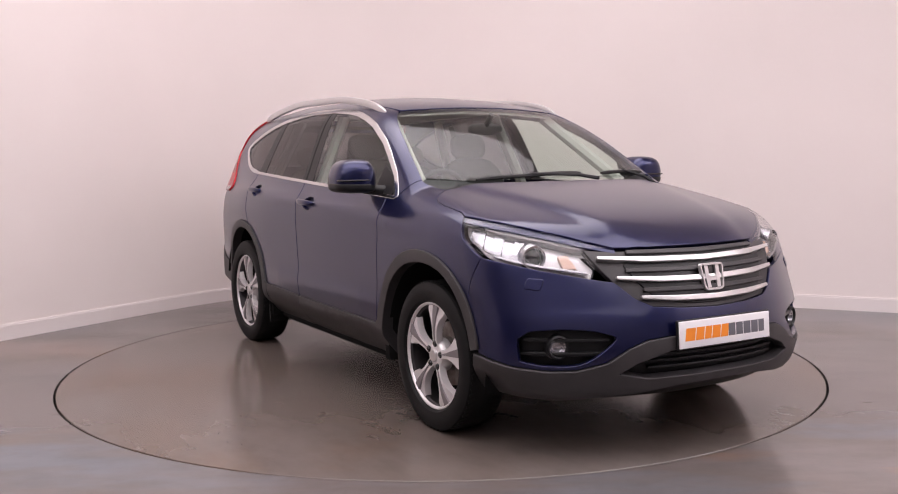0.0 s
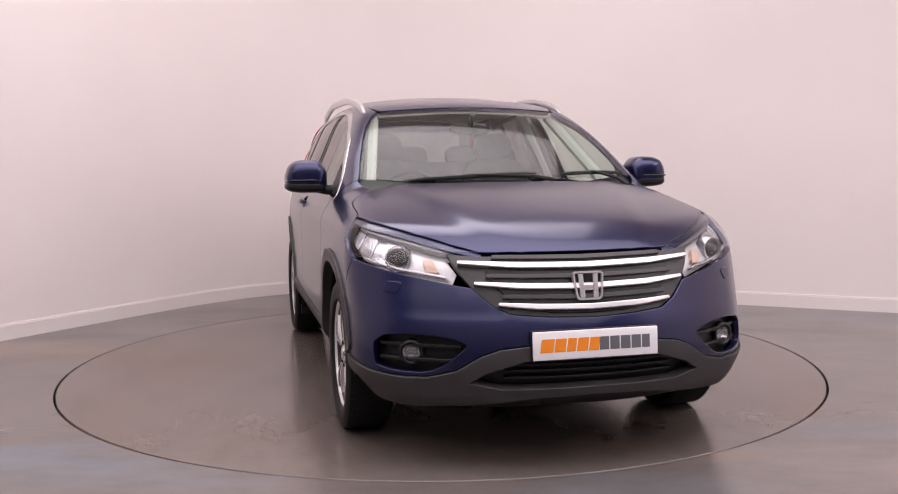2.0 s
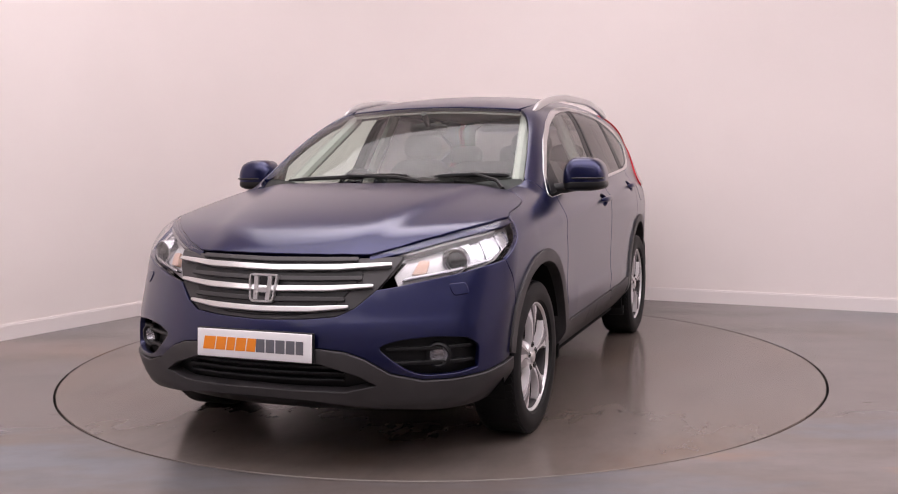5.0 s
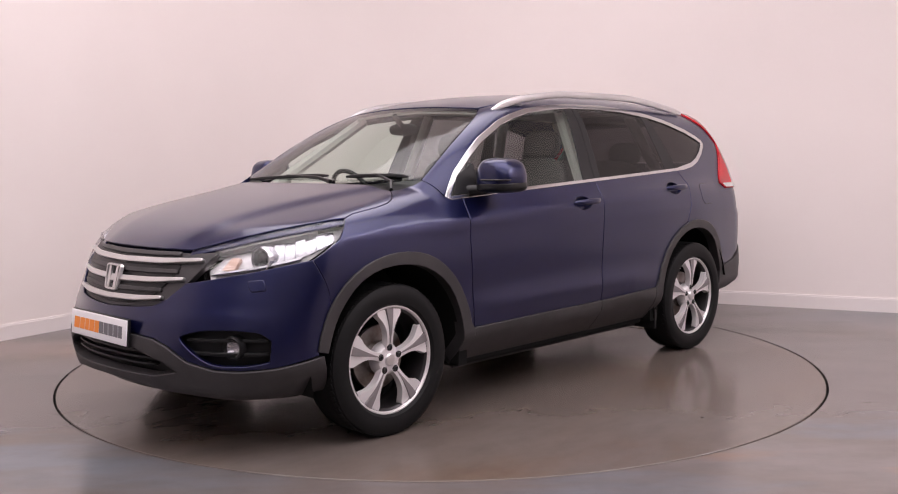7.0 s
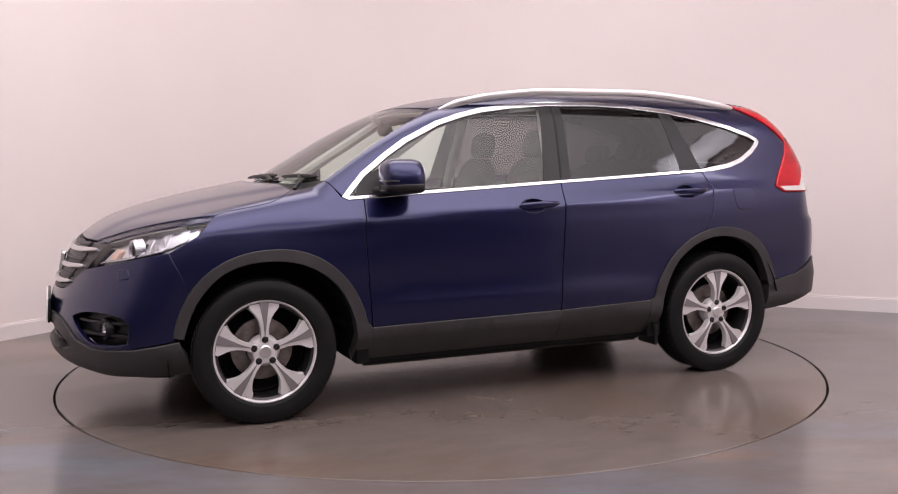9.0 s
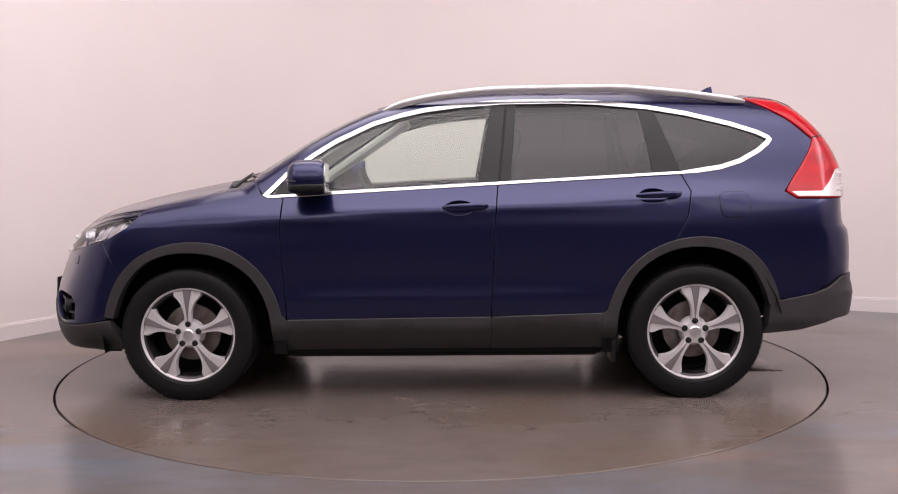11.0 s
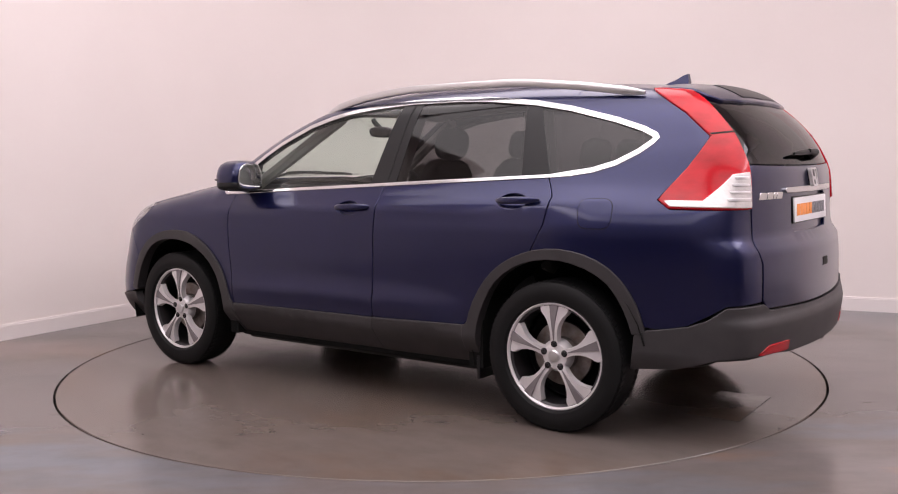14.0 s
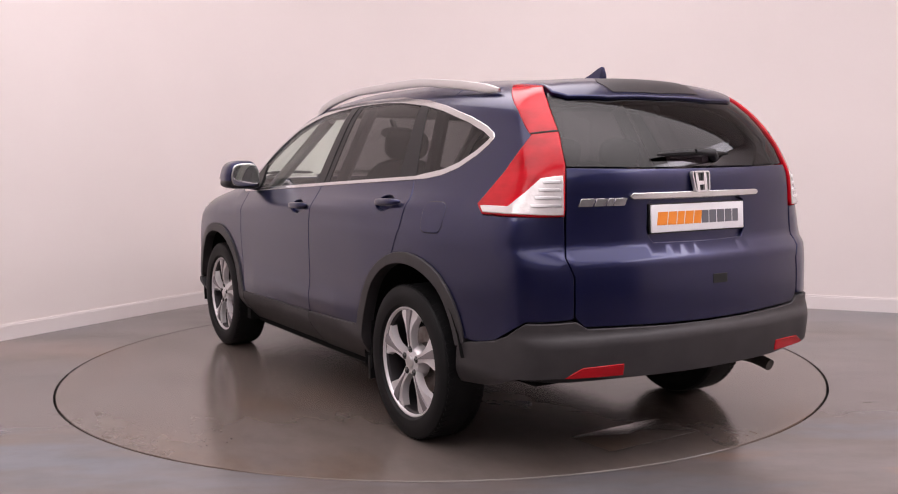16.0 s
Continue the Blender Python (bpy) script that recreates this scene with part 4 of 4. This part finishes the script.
def sweep(path, across, up, sides=14):
    """A bar of oval section along a path in a car side's plane."""
    bm = bmesh.new()
    pts = [Vector(p) for p in path]
    rings = []
    for i, p in enumerate(pts):
        d = (pts[min(i + 1, len(pts) - 1)] - pts[max(i - 1, 0)]).normalized()
        v = Vector((0, 1, 0))
        u = d.cross(v).normalized()
        k = (0.45, 0.8)[i] if i < 2 else (0.8, 0.45)[i - len(pts) + 2] if i >= len(pts) - 2 else 1
        ring = []
        for j in range(sides):
            a = 2 * math.pi * j / sides
            ca, sa = math.cos(a), math.sin(a)
            ring.append(bm.verts.new(p + v * across * k * math.copysign(abs(ca) ** 0.6, ca) + u * up * k * math.copysign(abs(sa) ** 0.6, sa)))
        rings.append(ring)
    for a, b in zip(rings, rings[1:]):
        for j in range(sides):
            bm.faces.new((a[j], a[(j + 1) % sides], b[(j + 1) % sides], b[j]))
    bm.faces.new(rings[0][::-1])
    bm.faces.new(rings[-1])
    bmesh.ops.recalc_face_normals(bm, faces=bm.faces)
    return bm


def blob(cx, cy, cz, rx, ry, rz, power=3.0, steps=20):
    """A rounded box: a sphere with flattened sides."""
    bm = bmesh.new()
    bmesh.ops.create_uvsphere(bm, u_segments=steps * 2, v_segments=steps, radius=1)
    for v in bm.verts:
        n = v.co
        k = (abs(n.x) ** power + abs(n.y) ** power + abs(n.z) ** power) ** (-1 / power)
        v.co = Vector((cx + n.x * k * rx, cy + n.y * k * ry, cz + n.z * k * rz))
    return bm


RAIL_Z = curve([-1.64, -1.45, -1.27, -0.87, -0.35, 0.0, 0.2, 0.30], [1.534, 1.562, 1.586, 1.616, 1.614, 1.584, 1.544, 1.507])
for flip in (False, True):
    s = -1 if flip else 1
    rail_path = [(x, s * (0.605 - 0.02 * abs(x + 0.7) ** 2), float(RAIL_Z(x)) - 0.009) for x in np.linspace(0.30, -1.62, 40)]
    part("roof_rail", sweep(rail_path, 0.014, 0.020), SATIN, car, "satin silver roof rail")
    # door mirror
    def shaped(bm, flat=False):
        for v in bm.verts:
            x, y, z = v.co
            y = y + (0.04 * (0.5 - (z - 1.07) / 0.17) if z > 1.16 and y > 0.96 else 0)
            if x < 0.560 and not flat:
                x = 0.560
            if z < 1.10:
                y -= (1.10 - z) * 0.5
            if y < 0.90 and z > 1.12:
                z -= (0.90 - y) * 0.5
            v.co = (x, s * y, z)
        bmesh.ops.recalc_face_normals(bm, faces=bm.faces)
        return bm
    mirror = part("door_mirror", shaped(blob(0.645, 0.958, 1.158, 0.105, 0.108, 0.086, 3.4)), PAINT, car, "dark blue door mirror housing")
    part("mirror_band", shaped(blob(0.643, 0.958, 1.108, 0.106, 0.109, 0.034, 3.4)), BLACK, mirror, "black lower mirror shell")
    part("indicator", shaped(blob(0.685, 0.975, 1.139, 0.070, 0.088, 0.007, 4)), GLOSS_BLACK, mirror, "slim dark indicator strip")
    part("mirror_glass", shaped(blob(0.558, 0.955, 1.158, 0.004, 0.086, 0.068, 4), True), MIRROR, mirror, "mirror glass")
    part("mirror_arm", tube([(0.74, s * 0.80, 1.085), (0.70, s * 0.86, 1.088), (0.64, s * 0.90, 1.10)], [0.028, 0.026, 0.030], 12), BLACK, mirror, "black mirror arm")
    panel("mirror_base", "roll", on_roll([(0.845, 1.068), (0.79, 1.152), (0.66, 1.215), (0.645, 1.082)]), BLACK, mirror, "black mirror triangle", lift=0.004, deep=0.012, gap=0.0, grid=0.04, flip=flip)
    # door handles
    for x, z, owner_x in ((-0.135, 1.000, 0), (-1.118, 1.050, 1)):
        y = float(skin("side", [(x, z)])[0][1])
        h = blob(0, 0.022, 0, 0.118, 0.013, 0.017, 2.6, 12)
        for v in h.verts:
            v.co.y -= 0.022 * (abs(v.co.x) / 0.118) ** 4
            v.co.y *= s
        bmesh.ops.recalc_face_normals(h, faces=h.faces)
        part("door_handle", h, PAINT, car, "dark blue pull handle", at=pose(x, s * (y + 0.002), z, 0, 2, 0))
    for (x, z) in ((-0.105, 0.993), (-1.090, 1.044)):
        ring = [(x + 0.082 * math.cos(a), z + 0.042 * math.sin(a)) for a in [k * math.pi / 12 for k in range(24)]]
        panel("handle_cup", "roll", on_roll(ring), PAINT, car, lift=-0.022, deep=0.004, gap=0.0, grid=0.03, flip=flip)
    panel("door_card", "roll", on_roll([(0.80, 0.45), (0.80, 1.035), (-0.3, 1.085), (-1.25, 1.13), (-1.75, 1.16), (-1.75, 0.85), (-0.88, 0.80), (-0.82, 0.45)]), DASH, car, "dark inner door trim", lift=-0.06, deep=0.02, grid=0.08, flip=flip)
    panel("wing_liner", "roll", on_roll([(0.76, 0.80), (0.76, 0.98), (1.5, 0.93), (1.72, 0.80), (1.5, 0.83), (1.1, 0.83)]), SHADOW, car, lift=-0.03, deep=0.01, grid=0.08, flip=flip)
    part("mud_flap", boxed(-0.905, -0.885, *(sorted((s * 0.70, s * 0.865))), 0.185, 0.30, bevel=0.004), BLACK, car, "short black flap ahead of the wheel")

flap = rounded([(-1.427, 1.061), (-1.582, 1.061), (-1.586, 0.934), (-1.433, 0.933)], 0.045)
flap_uv = [tuple(q) for q in unskin("roll", skin("side", np.array(flap)))]
panel("flap_gap", "roll", flap_uv, GAP, car, lift=0.0006, deep=0.004, gap=-0.0025, grid=0.04, edge=0.001)
panel("fuel_flap", "roll", flap_uv, PAINT, car, "dark blue fuel filler flap", lift=0.0022, deep=0.004, gap=0.001, grid=0.04, edge=0.002)

# aerial
bm = bmesh.new()
prism(bm, [(0.0, 0.0), (0.20, 0.0), (0.13, 0.024), (0.06, 0.050), (0.018, 0.072), (-0.004, 0.078), (-0.010, 0.04)], pose(-1.585, 0.012, 1.572, 90, 0, 0), 0.024)
for v in bm.verts:
    k = 1 - (v.co.z - 1.575) / 0.092 * 0.75
    v.co.y *= 2.1 * k
part("aerial", bm, PAINT, car, "shark-fin roof aerial")

# wipers
for a, b, piv in (((1.100, -0.50), (1.075, 0.16), (1.13, 0.24)), ((1.070, 0.30), (0.985, 0.66), (1.10, 0.66))):
    k = [skin("top", [(a[0] + (b[0] - a[0]) * t, a[1] + (b[1] - a[1]) * t)])[0] + np.array([0.004, 0, 0.008]) for t in np.linspace(0, 1, 9)]
    arm = part("wiper", tube(k, [0.006] + [0.010] * 7 + [0.006], 6), BLACK, car, "black windscreen wiper")
    e = skin("top", [piv])[0] + np.array([0, 0, -0.004])
    part("wiper_arm", tube([e, (e + k[6]) / 2 + np.array([0.004, 0, 0.006]), k[4] + np.array([0.004, 0, 0.008])], [0.011, 0.009, 0.006], 6), BLACK, arm)
k = [skin("tail", [(a, 1.245 + 0.012 * math.cos(a * 0.08))])[0] + np.array([-0.025, 0, 0]) for a in np.linspace(14, -12, 9)]
rw = part("rear_wiper", tube(k, [0.006, 0.010, 0.012, 0.013, 0.013, 0.012, 0.010, 0.009, 0.006], 8), BLACK, gate, "black rear wiper")
part("wiper_pivot", tube([k[7] + np.array([0.03, 0, -0.02]), k[6] + np.array([-0.012, 0, 0.0]), k[4] + np.array([-0.010, 0, 0.006])], [0.022, 0.018, 0.010], 10), BLACK, rw)


def emblem(parent, at, w, h):
    """A rounded chrome frame with two leaning bars and a cross bar."""
    line = rounded([(-w / 2, h / 2), (w / 2, h / 2), (w * 0.40, -h / 2), (-w * 0.40, -h / 2)], w * 0.16, 5)
    inn = shrink(line, w * 0.085)
    bm = bmesh.new()
    n = len(line)
    lo = [[bm.verts.new((0, x, z)) for x, z in lp] for lp in (line, inn)]
    hi = [[bm.verts.new((0.014, x, z)) for x, z in lp] for lp in (shrink(line, w * 0.015), shrink(inn, -w * 0.015))]
    for i in range(n):
        j = (i + 1) % n
        bm.faces.new((hi[0][i], hi[0][j], hi[1][j], hi[1][i]))
        bm.faces.new((lo[0][i], lo[0][j], hi[0][j], hi[0][i]))
        bm.faces.new((lo[1][i], lo[1][j], hi[1][j], hi[1][i]))
    bmesh.ops.recalc_face_normals(bm, faces=bm.faces)
    frame_ob = part("emblem", bm, SATIN, parent, "chrome emblem", at=at)
    bars = bmesh.new()
    for s in (-1, 1):
        prism(bars, [(s * w * 0.30, h * 0.40), (s * w * 0.16, h * 0.40), (s * w * 0.125, -h * 0.40), (s * w * 0.27, -h * 0.40)], pose(0.002, 0, 0, 90, 0, 90), 0.010)
    prism(bars, [(-w * 0.15, h * 0.02), (w * 0.15, h * 0.02), (w * 0.14, -h * 0.15), (-w * 0.14, -h * 0.15)], pose(0.002, 0, 0, 90, 0, 90), 0.009)
    bmesh.ops.recalc_face_normals(bars, faces=bars.faces)
    part("emblem_bar", bars, SATIN, frame_ob, smooth=False)
    back = bmesh.new()
    prism(back, shrink(line, w * 0.03), pose(-0.006, 0, 0, 90, 0, 90), 0.008)
    bmesh.ops.recalc_face_normals(back, faces=back.faces)
    part("emblem_back", back, GLOSS_BLACK, frame_ob, smooth=False)
    return frame_ob


emblem(grille, pose(2.168, 0, 0.736, 0, -14, 0), 0.138, 0.118)
emblem(gate, pose(-2.192, 0, 1.140, 0, -10, 180), 0.104, 0.088)


def number_plate(parent, at):
    """A white display plate: orange bars, then grey ones, in place of its lettering."""
    plate = part("number_plate", boxed(0.0, 0.008, -0.26, 0.26, -0.0555, 0.0555, bevel=0.003), PLATE, parent, "white display plate with orange and grey markings", at=at)
    part("plate_backing", boxed(-0.012, 0.0, -0.265, 0.265, -0.060, 0.060, bevel=0.003), BLACK, plate)
    y = -0.232
    for i, (wide, tone) in enumerate([(0.058, "orange"), (0.050, "orange"), (0.042, "orange"), (0.050, "orange"), (0.046, "orange"), (0.044, "grey"), (0.044, "grey"), (0.046, "grey"), (0.044, "grey"), (0.038, "grey")]):
        bm = bmesh.new()
        lean = 0.008 if tone == "orange" else 0.0
        prism(bm, [(y + wide - 0.005, -0.026), (y + wide - 0.005 + lean, 0.026), (y + lean, 0.026), (y, -0.026)], pose(0.0082, 0, 0, 90, 0, 90), 0.0008)
        bmesh.ops.recalc_face_normals(bm, faces=bm.faces)
        part("marking", bm, BARS[tone], plate, smooth=False)
        y += wide
    return plate


number_plate(bumper, pose(2.250, 0, 0.521, 0, -4, 0))
number_plate(gate, pose(-2.184, 0, 0.998, 0, -3, 180))
panel("chrome_strip", "tail", both([(0, 1.080), (21.5, 1.081), (22.3, 1.090), (21.5, 1.099), (0, 1.100)]), CHROME, gate, "chrome strip above the plate", lift=0.014, deep=0.02, gap=0.0, grid=0.03)
for a, b in ((34.8, 31.6), (31.2, 28.6), (28.2, 26.9), (26.5, 23.6)):
    panel("badge_bar", "tail", [(a, 1.056), (b, 1.056), (b - 0.7, 1.083), (a - 0.7, 1.083)], CHROME, gate, "small chrome bar", lift=0.004, deep=0.006, gap=0.0, grid=0.03, edge=0.002)
panel("gate_pull", "tail", rounded([(-2.0, 0.765), (-6.8, 0.765), (-6.8, 0.730), (-2.0, 0.730)], 0.4, 3), GAP, gate, "black recessed pull", lift=0.002, deep=0.004, gap=0.0, grid=0.03)
panel("spoiler_lip", "top", both_top([(-1.78, 0.0), (-1.80, 0.22), (-1.85, 0.25), (-1.93, 0.24), (-1.945, 0.0)]), ALLOY_DARK, gate, "grey brake lamp strip", lift=0.016, deep=0.006, gap=0.0, grid=0.04)
part("exhaust", tube([(-1.8, -0.48, 0.335), (-2.05, -0.50, 0.330), (-2.10, -0.503, 0.324), (-2.14, -0.505, 0.312)], [0.022, 0.024, 0.026, 0.026], 14), EXHAUST, car, "steel exhaust tail pipe")

# underside
part("silencer", blob(-1.72, -0.25, 0.345, 0.16, 0.36, 0.075, 4, 10), EXHAUST, car, "dark steel silencer box")
part("exhaust_pipe", tube([(0.85, -0.12, 0.235), (0.2, -0.14, 0.225), (-0.7, -0.14, 0.235), (-1.2, -0.18, 0.32), (-1.6, -0.22, 0.34)], 0.026, 10), EXHAUST, car, "dark steel exhaust pipe")
part("fuel_tank", blob(-0.62, 0.26, 0.285, 0.30, 0.34, 0.065, 5, 10), SHADOW, car, "black fuel tank")
for s in (-1, 1):
    part("suspension_arm", tube([(-1.31, s * 0.74, 0.30), (-1.25, s * 0.40, 0.27), (-1.15, s * 0.18, 0.30)], [0.022, 0.028, 0.03], 8), SHADOW, car, "black rear suspension arm")
    part("front_arm", tube([(1.31, s * 0.74, 0.27), (1.24, s * 0.42, 0.26), (1.18, s * 0.25, 0.30)], [0.022, 0.030, 0.03], 8), SHADOW, car, "black front suspension arm")
    part("sill_flange", boxed(-0.82, 0.80, *sorted((s * 0.745, s * 0.765)), 0.205, 0.262, bevel=0.004), BLACK, car, "black seam flange under the sill")

# cabin
part("dashboard", blob(0.86, 0, 0.93, 0.26, 0.70, 0.13, 3.5), DASH, car, "dark grey dashboard")
part("parcel_floor", boxed(-2.0, 0.9, -0.72, 0.72, 0.40, 0.44, bevel=0.01), SHADOW, car)
for s in (-1, 1):
    seat = part("front_seat", blob(0.02, s * 0.37, 0.60, 0.27, 0.25, 0.10, 3.5, 14), FABRIC, car, "dark front seat with headrest")
    bm = blob(0, 0, 0, 0.065, 0.24, 0.33, 3.5, 14)
    part("backrest", bm, FABRIC, seat, at=pose(-0.30, s * 0.37, 0.92, 0, -14, 0))
    part("headrest", blob(0, 0, 0, 0.045, 0.13, 0.085, 3, 12), FABRIC, seat, at=pose(-0.40, s * 0.37, 1.32, 0, -10, 0))
    for d in (-0.05, 0.05):
        part("headrest_post", tube([(-0.37, s * 0.37 + d, 1.18), (-0.40, s * 0.37 + d, 1.28)], 0.006, 6), SATIN, seat)
bench = part("rear_seat", blob(-0.80, 0, 0.60, 0.26, 0.62, 0.10, 4, 14), FABRIC, car, "dark rear bench seat")
part("backrest", blob(0, 0, 0, 0.07, 0.62, 0.31, 4, 14), FABRIC, bench, at=pose(-1.16, 0, 0.92, 0, -18, 0))
for y in (-0.38, 0.0, 0.38):
    part("headrest", blob(0, 0, 0, 0.045, 0.12, 0.075, 3, 12), FABRIC, bench, at=pose(-1.27, y, 1.26, 0, -12, 0))
wheel_ring = lathe([(0.172 + 0.014 * math.cos(a), 0.014 * math.sin(a)) for a in [k * math.pi / 5 for k in range(11)]], 40, "z")
steer = part("steering_wheel", wheel_ring, BLACK, car, "black steering wheel", at=pose(0.47, -0.37, 1.02, 0, -66, 0))
part("steering_hub", blob(0, 0, -0.01, 0.06, 0.075, 0.025, 3, 10), BLACK, steer)
for a in (0, 90, 180):
    part("steering_spoke", boxed(0.04, 0.168, -0.014, 0.014, -0.012, 0.006, bevel=0.003), BLACK, steer, at=pose(0, 0, 0, 0, 0, a - 0 + 90))
part("interior_mirror", blob(0, 0, 0, 0.018, 0.115, 0.034, 3, 12), BLACK, car, "black interior mirror", at=pose(0.40, 0, 1.41, 0, 10, 0))
part("mirror_stalk", tube([(0.41, 0, 1.43), (0.46, 0, 1.475), (0.47, 0, 1.49)], 0.016, 8), BLACK, car)
for s in (-1, 1):
    for x0, z0, x1, z1, y0, y1 in ((0.90, 1.05, 0.24, 1.48, 0.665, 0.53), (-0.30, 1.06, -0.34, 1.52, 0.745, 0.54), (-1.20, 1.10, -1.08, 1.50, 0.70, 0.53)):
        part("pillar_trim", tube([(x0, s * y0, z0), ((x0 + x1) / 2, s * (y0 + y1) / 2, (z0 + z1) / 2), (x1, s * y1, z1)], 0.034, 8), TRIM_LIGHT, car, "pale pillar trim")


def motions():
    turns = [(0.0, -60.22), (0.5, -62.04), (1.0, -65.69), (1.5, -70.53), (2.0, -76.62), (2.5, -82.28), (3.0, -88.34), (3.5, -93.97), (4.0, -100.01), (6.5, -128.77), (7.0, -134.85), (7.5, -140.45), (8.0, -146.49), (8.5, -151.98), (9.0, -157.76), (11.5, -187.79), (12.0, -193.77), (12.5, -199.28), (13.0, -205.20), (13.5, -210.46), (14.0, -216.31), (14.5, -221.70), (15.0, -227.61), (15.5, -233.31), (16.0, -239.36)]
    walk(turntable, [(t, pose(0, 0, 0, 0, 0, a)) for t, a in turns])
    walk(car, [(t, pose(0, 0, 0, 0, 0, a) @ pose(-0.021, 0.087, 0)) for t, a in turns])


motions()
